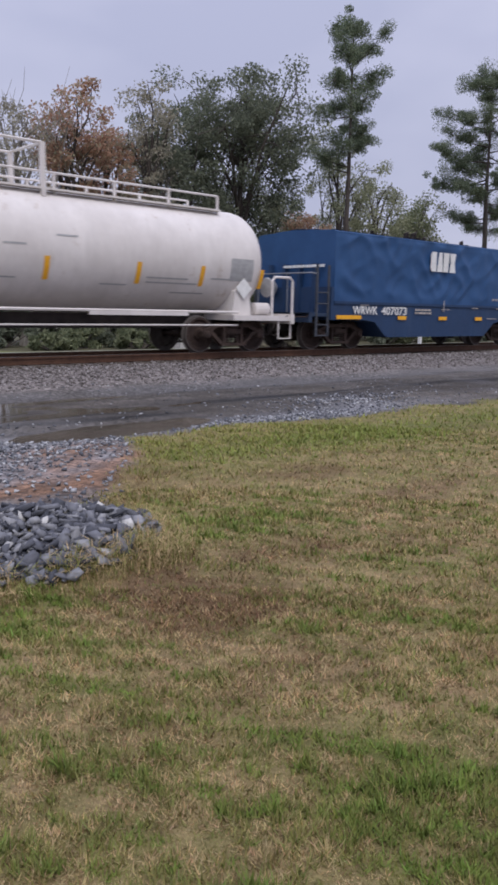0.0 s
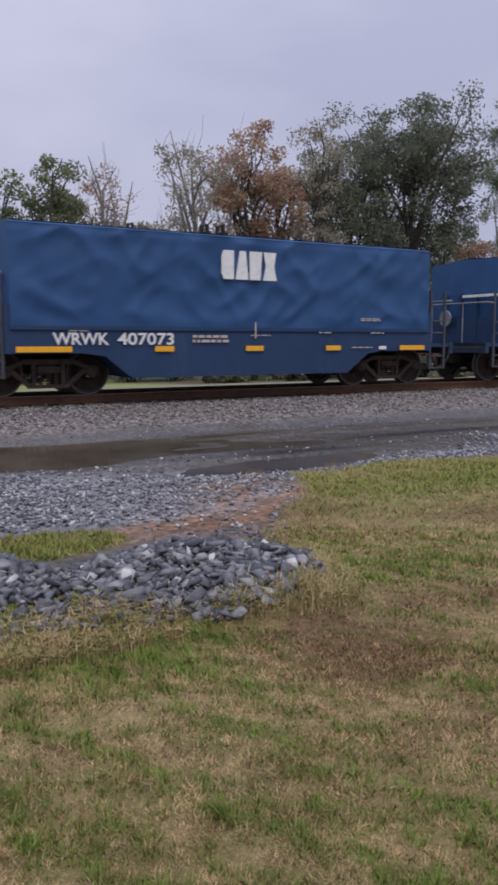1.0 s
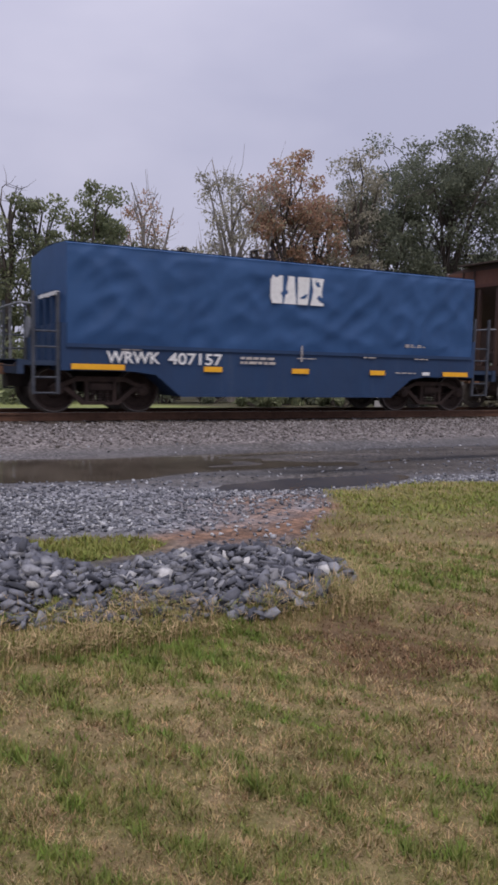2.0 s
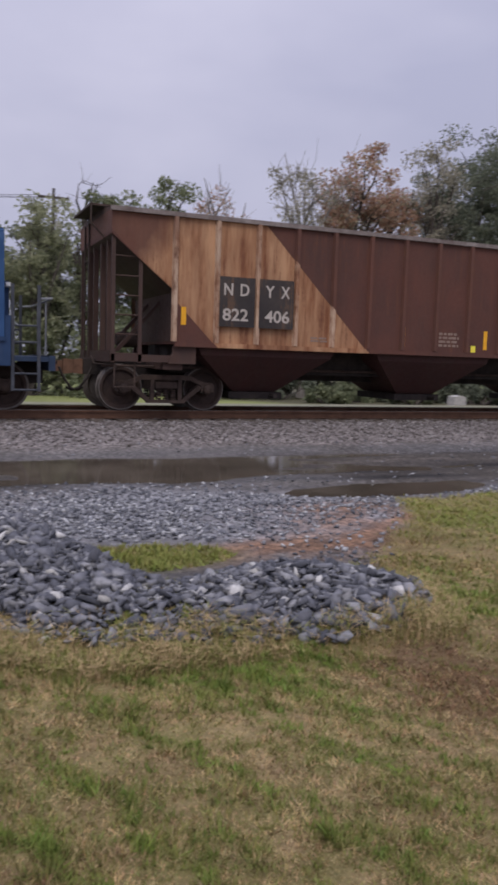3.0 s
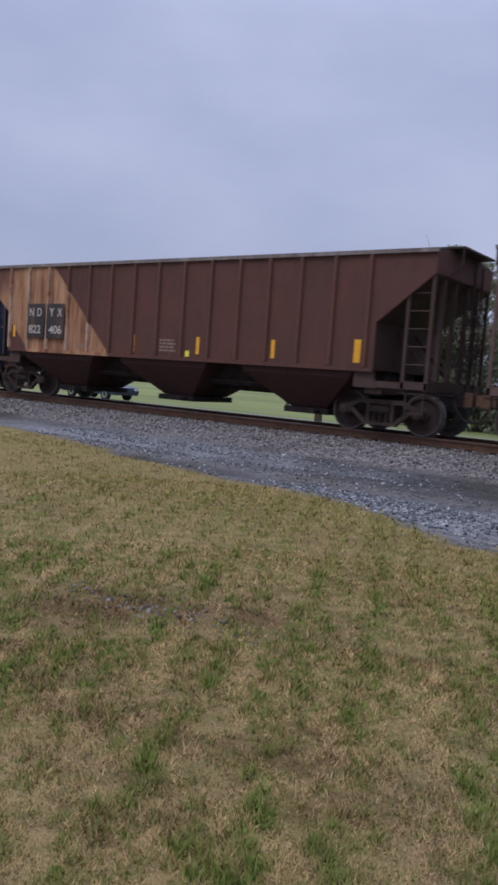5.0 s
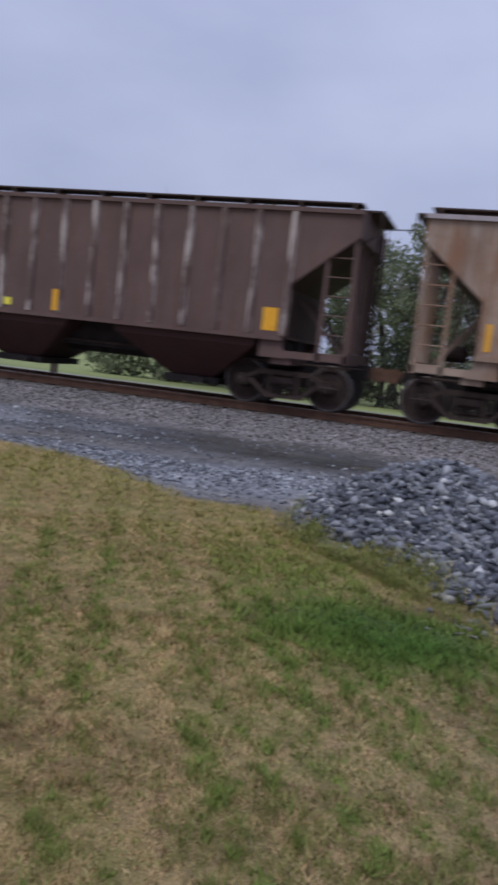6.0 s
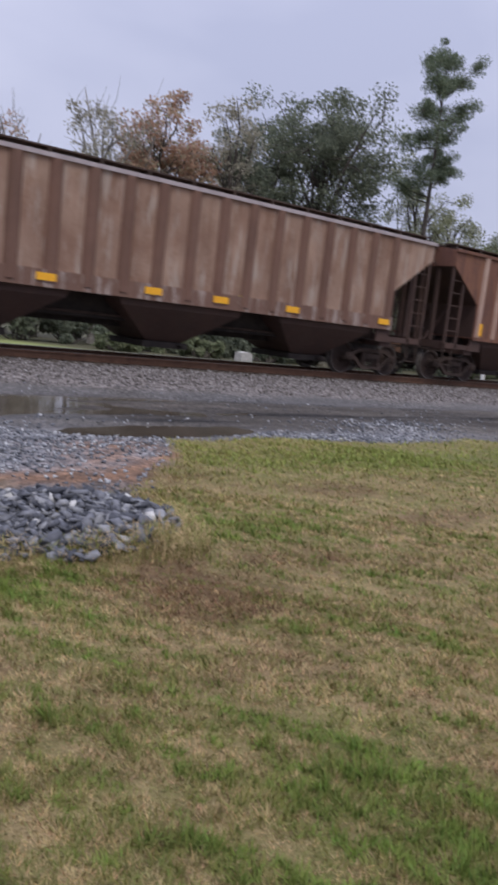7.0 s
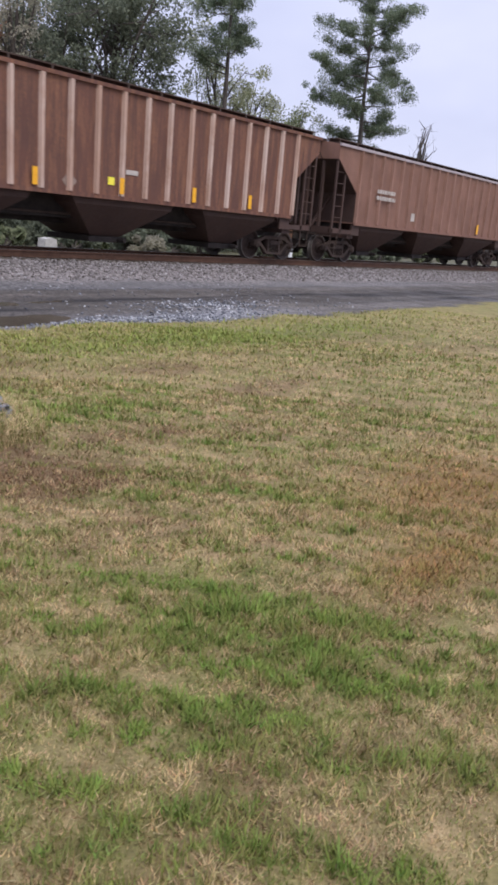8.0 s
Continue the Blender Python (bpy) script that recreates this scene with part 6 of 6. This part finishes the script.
tree("autumn_tree", "low russet tree at the wood's edge", 42.3, 41, 8.4, 1.9, 2.0, "autumn", 44, clumps=50, per=110, size=0.125, clump_r=0.85, limbs=8)
tree("thin_tree", "half-bare olive tree in thinning leaf", 27.5, 39.5, 13.4, 2.1, 4.0, "thin", 43, clumps=62, per=95, size=0.11, clump_r=0.9, limbs=8)
tree("thin_tree", "half-bare pale tree with few leaves", 19.9, 40, 12.9, 2.5, 3.0, "thin", 51, clumps=56, per=70, size=0.1, clump_r=0.8, bark=M_PALEBARK, limbs=9, bare=True)
tree("green_tree", "rounded green tree beyond the field", 12.6, 41, 10.5, 2.1, 2.0, "green", 61, clumps=54, per=150, size=0.125, clump_r=0.85, limbs=9)
tree("green_tree", "rounded green tree beyond the field", 10.0, 42, 10.0, 1.9, 2.0, "green", 62, clumps=44, per=140, size=0.125, clump_r=0.8, limbs=8)
tree("thin_tree", "half-bare reddish tree with few leaves", 15.5, 42, 11.0, 1.7, 3.0, "autumn", 63, clumps=34, per=36, size=0.1, clump_r=0.7, limbs=7, bare=True, bark=M_PALEBARK)
tree("green_tree", "low green tree at the wood's edge", 17.5, 43, 8.8, 1.8, 1.5, "thin", 64, clumps=36, per=110, size=0.12, clump_r=0.8, limbs=7)
for tx, th in ((-18.4, 8.5), (-6.2, 8.3)):
    tree("bare_tree", "slender leafless tree among the field trees", tx, 43, th, 1.1, 5.0, "thin", int(90 - tx), clumps=16, per=0, limbs=6, bare=True)
tree("bare_tree", "small leafless tree beyond the field", 8.3, 43, 11.2, 0.9, 5.0, "thin", 65, clumps=14, per=0, limbs=6, bare=True)
for i, (tx, ty, th, sp, kd) in enumerate(((42.0, 43, 9.5, 2.0, "light"), (49.2, 44, 15.4, 3.4, "light"), (53.5, 44, 13.2, 2.6, "light"), (57.5, 43, 11.0, 2.2, "green"), (60.5, 44, 10.5, 2.2, "light"))):
    tree("light_tree", "pale green tree in front of the sky", tx, ty, th, sp, 3.0, kd, 70 + i, clumps=64, per=115, size=0.12, clump_r=0.9, limbs=8)
tree("bare_tree", "leafless tree with a dark evergreen tuft", 79.5, 42, 13.8, 1.4, 6.0, "oak", 80, clumps=16, per=0, limbs=7, bare=True)
for i, (tx, ty, th, sp, kd) in enumerate(((-4.2, 40, 8.8, 2.1, "green"), (-1.6, 43, 8.2, 1.9, "thin"), (2.3, 41, 8.9, 1.9, "green"), (4.6, 40, 8.3, 1.7, "light"), (6.8, 43, 8.0, 1.7, "green"),
                                           (-8.4, 41, 8.6, 2.3, "green"), (-12.2, 40, 8.4, 2.3, "green"), (-15.4, 42, 8.0, 2.0, "thin"), (-17.4, 41, 8.4, 1.3, "green"), (-19.6, 43, 8.4, 1.7, "green"))):
    tree("field_tree", "small green tree at the edge of the field", tx, ty, th, sp, 1.2, kd, 90 + i, clumps=60, per=115, size=0.125, clump_r=0.85, limbs=9)
rng0 = random.Random(3)
for i in range(34):
    bx = -20.0 + i * 2.5 + rng0.uniform(-0.6, 0.6)
    bush(bx, 38.5 + rng0.uniform(-1, 2.5), rng0.uniform(1.6, 2.4), rng0.uniform(2.6, 5.2), rng0.choice(["oak", "oak", "green"]), 200 + i)
for i in range(9):
    bush(24 + i * 4.2, 42 + rng0.uniform(-1, 1), 2.6, rng0.uniform(5.5, 8.0) - (1.8 if i > 3 else 0), "green" if i > 3 else "oak", 300 + i, "tall dark-green thicket under the trees")


for i in range(27):
    tx = -19 + i * 3.1 + rng0.uniform(-0.7, 0.7)
    tree("thicket_tree", "dense low tree in the second row of the wood", tx, 46 + rng0.uniform(-1, 1.5), 7.6 + rng0.uniform(-0.9, 1.2) - (0.8 if tx < 5 else 0), 2.0, 0.8, rng0.choice(["green", "oak", "thin", "oak"]), 500 + i,
         clumps=36, per=85, size=0.16, clump_r=1.0, limbs=7)
# ---- beyond the track: road, cars, pole, odds and ends ----
M_ROAD = plain("worn_gravel_drive", (0.15, 0.15, 0.10), (0.25, 0.24, 0.18), 0.6, 0.9, 0, 0.3, 0.01)
M_CONC = plain("weathered_concrete", (0.34, 0.33, 0.31), (0.5, 0.48, 0.45), 5, 0.9, 0, 0.4, 0.01)
M_GLASS = plain("dark_car_glass", (0.02, 0.025, 0.03), (0.04, 0.045, 0.05), 3, 0.08, 0, 0, spec=0.6)
M_TYRE = plain("tyre_rubber", (0.015, 0.015, 0.016), (0.03, 0.03, 0.03), 9, 0.9, 0, 0.2, 0.003)
M_RIM = plain("alloy_rim", (0.35, 0.35, 0.36), (0.5, 0.5, 0.5), 9, 0.4, 0.8, 0.0)
M_LAMPGLASS = plain("lamp_glass", (0.5, 0.5, 0.5), (0.7, 0.7, 0.7), 9, 0.2, 0, 0.0)


def road():
    b = Build()
    xs = [-260 + i * 6 for i in range(88)]
    for x in xs:
        za, zb2 = float(land(x, 29.4)) + 0.03, float(land(x, 31.4)) + 0.03
        zc, zd = float(land(x + 6, 29.4)) + 0.03, float(land(x + 6, 31.4)) + 0.03
        b.add([(x, 29.4, za), (x + 6, 29.4, zc), (x + 6, 31.4, zd), (x, 31.4, zb2), (x, 29.4, za - 0.3), (x + 6, 29.4, zc - 0.3), (x + 6, 31.4, zd - 0.3), (x, 31.4, zb2 - 0.3)],
              [(0, 1, 2, 3), (0, 4, 5, 1), (2, 6, 7, 3)])
    tagged(part("road", b, M_ROAD), "narrow grass-grown gravel road beyond the railway", kind="structure")


road()


def parked_car(x, y, turn, paint, label):
    car = tagged(new("parked_car"), label, "car")
    car.matrix_basis = pose(x, y, float(land(x, y)) + 0.03, 0, 0, turn)
    b = Build()
    b.prism([(-2.15, 0.32), (2.1, 0.32), (2.2, 0.5), (2.15, 0.72), (1.2, 0.88), (-1.75, 0.9), (-2.2, 0.82), (-2.22, 0.5)], -0.86, 0.86)
    part("body", b, paint, car)
    b = Build()
    lo, hi = [(-1.75, 0.9), (1.2, 0.88)], [(-1.3, 1.42), (0.45, 1.42)]
    b.add([(lo[0][0], -0.82, lo[0][1]), (lo[1][0], -0.82, lo[1][1]), (hi[1][0], -0.64, hi[1][1]), (hi[0][0], -0.64, hi[0][1]),
           (lo[0][0], 0.82, lo[0][1]), (lo[1][0], 0.82, lo[1][1]), (hi[1][0], 0.64, hi[1][1]), (hi[0][0], 0.64, hi[0][1])],
          [(0, 1, 2, 3), (7, 6, 5, 4), (1, 5, 6, 2), (0, 3, 7, 4)])
    part("glazing", b, M_GLASS, car)
    b = Build()
    b.box(-1.32, 0.47, -0.66, 0.66, 1.4, 1.46)
    for px, qx in ((-1.75, -1.3), (-0.45, -0.42), (1.2, 0.45)):
        for s in (-1, 1):
            b.tube([(px, s * 0.83, 0.88), (qx, s * 0.655, 1.42)], 0.045, 6)
    part("roof", b, paint, car)
    for wx in (-1.35, 1.35):
        for s in (-1, 1):
            b = Build()
            b.lathe([(s * -0.1, 0.2), (s * -0.1, 0.31), (s * 0.08, 0.32), (s * 0.1, 0.2)], (wx, s * 0.8, 0.32), 18)
            w = part("wheel", b, M_TYRE, car)
            b = Build()
            b.lathe([(s * 0.06, 0.05), (s * 0.1, 0.12), (s * 0.09, 0.2)], (wx, s * 0.81, 0.32), 14)
            part("rim", b, M_RIM, w)
    for s in (-1, 1):
        b = Build()
        b.box(2.1, 2.2, s * 0.68 - 0.16, s * 0.68 + 0.16, 0.58, 0.7)
        part("headlight", b, M_LAMPGLASS, car)


M_CARBLUE = plain("dark_blue_car_paint", (0.03, 0.045, 0.075), (0.04, 0.055, 0.09), 2, 0.25, 0.2, 0, spec=0.6)
M_CARWHITE = plain("white_car_paint", (0.7, 0.7, 0.7), (0.8, 0.8, 0.8), 2, 0.3, 0, 0, spec=0.5)
parked_car(-33.0, 30.3, 0, M_CARBLUE, "dark blue hatchback standing on the far road")
parked_car(68.0, 43.5, 8, M_CARWHITE, "white car parked beyond the railway")


def utility_pole(x, y, top):
    z0 = float(land(x, y))
    p = tagged(new("utility_pole"), "timber utility pole with crossarm and transformer", "utility pole")
    p.location = (x, y, z0)
    b = Build()
    b.tube([(0, 0, 0), (0.02, 0, (top - z0) / 2), (0, 0, top - z0)], [0.17, 0.14, 0.11], 10)
    part("pole", b, M_BARK, p)
    b = Build()
    b.box(-1.2, 1.2, -0.08, 0.08, top - z0 - 0.78, top - z0 - 0.6)
    part("crossarm", b, M_BARK, p)
    b = Build()
    b.box(-0.08, 0.08, -1.0, 1.0, top - z0 - 1.45, top - z0 - 1.28)
    b.tube([(0, -0.7, top - z0 - 1.4), (0, 0, top - z0 - 1.9), (0, 0.7, top - z0 - 1.4)], 0.03, 6)
    part("crossarm", b, M_BARK, p)
    b = Build()
    b.lathe([(0, 0.2), (0.05, 0.26), (0.85, 0.26), (0.95, 0.15)], (0.42, 0, top - z0 - 3.4), 14, 0, "z")
    part("transformer", b, M_CONC, p)
    for q in (-1.1, -0.4, 0.4, 1.1):
        b = Build()
        b.lathe([(0, 0.03), (0.05, 0.06), (0.1, 0.04), (0.14, 0.06), (0.18, 0.02)], (q, 0, top - z0 - 0.6), 8, 0, "z")
        part("insulator", b, M_CONC, p)


utility_pole(-40.1, 60, 12.8)
utility_pole(9.5, 63, 14.0)
for k in (-1.1, 1.1, 0.2):
    b = Build()
    pts = []
    for i in range(25):
        f = i / 24
        pts.append((-40.1 + k + 49.6 * f, 60 + 3 * f, 12.2 + 1.2 * f - 1.1 * 4 * f * (1 - f)))
    b.tube(pts, 0.02, 4)
    tagged(part("overhead_wire", b, M_DARK), "slack overhead wire between two poles", "wire")


def roadside_post(x, y, h, mat, label):
    b = Build()
    z = float(land(x, y))
    b.box(x - 0.09, x + 0.09, y - 0.09, y + 0.09, z - 0.05, z + h - 0.05)
    b.prism([(x - 0.09, z + h - 0.05), (x + 0.09, z + h - 0.05), (x, z + h)], y - 0.09, y + 0.09)
    tagged(part("post", b, mat), label, "post")


roadside_post(43.1, 31.0, 0.85, M_CARWHITE, "short white post beside the far road")
roadside_post(-13.4, 21.6, 0.75, M_TIE, "short dark timber post beside the track")
for i in range(7):
    roadside_post(-64 + i * 4.6, 33.0, 0.95, M_TIE, "dark timber fence post beside the far road")
b = Build()
z = float(land(24.3, 31.9))
b.prism([(24.0, z - 0.05), (24.75, z - 0.05), (24.7, z + 0.42), (24.45, z + 0.5), (24.05, z + 0.45)], 31.6, 32.2)
tagged(part("concrete_block", b, M_CONC), "broken pale concrete block beside the road", "concrete block")
for i in range(20):
    bush(17.5 + i * 2.7 + rng0.uniform(-0.8, 0.8), 33.6 + rng0.uniform(-1, 1.6), rng0.uniform(1.2, 1.9), rng0.uniform(1.1, 2.2), rng0.choice(["oak", "green", "oak"]), 430 + i, "low dark brush along the far road")
bush(30.0, 30.6, 1.3, 1.2, "thin", 401, "low pale dry shrub beside the road")
bush(22.4, 32.6, 1.5, 1.3, "green", 402, "low green shrub beside the road")
bush(26.8, 33.0, 1.5, 1.1, "oak", 403, "low dark-green shrub beside the road")


def shed(x, y):
    z = float(land(x, y))
    s = tagged(new("white_shed"), "small white shed far beyond the railway", "shed")
    s.location = (x, y, z)
    b = Build()
    b.box(-2.2, 2.2, -1.6, 1.6, 0, 2.2)
    part("wall", b, M_CARWHITE, s)
    b = Build()
    b.add([(-2.4, -1.8, 2.18), (2.4, -1.8, 2.18), (2.4, 1.8, 2.18), (-2.4, 1.8, 2.18), (-2.4, 0, 3.1), (2.4, 0, 3.1)], [(0, 1, 5, 4), (2, 3, 4, 5), (0, 4, 3), (1, 2, 5), (0, 3, 2, 1)])
    part("roof", b, M_CONC, s)
    b = Build()
    b.box(-0.5, 0.5, -1.64, -1.6, 0.02, 1.95)
    part("door", b, M_GREYPANEL, s)


shed(128, 72)


# ---- what moves ----
def motions():
    for car, c in WAGONS:
        walk(car, [(t, pose(c - s, TRACK_Y, RAIL_TOP)) for t, s in ROLL])
    ts = [i / 30 for i in range(241)]
    turn = [-math.degrees(float(np.interp(t, [r[0] for r in ROLL], [r[1] for r in ROLL])) / WHEEL_R) for t in ts]
    for w, dx in WHEELSETS:
        walk(w, [(t, pose(dx, 0, WHEEL_R, 0, a, 0)) for t, a in zip(ts, turn)])


motions()
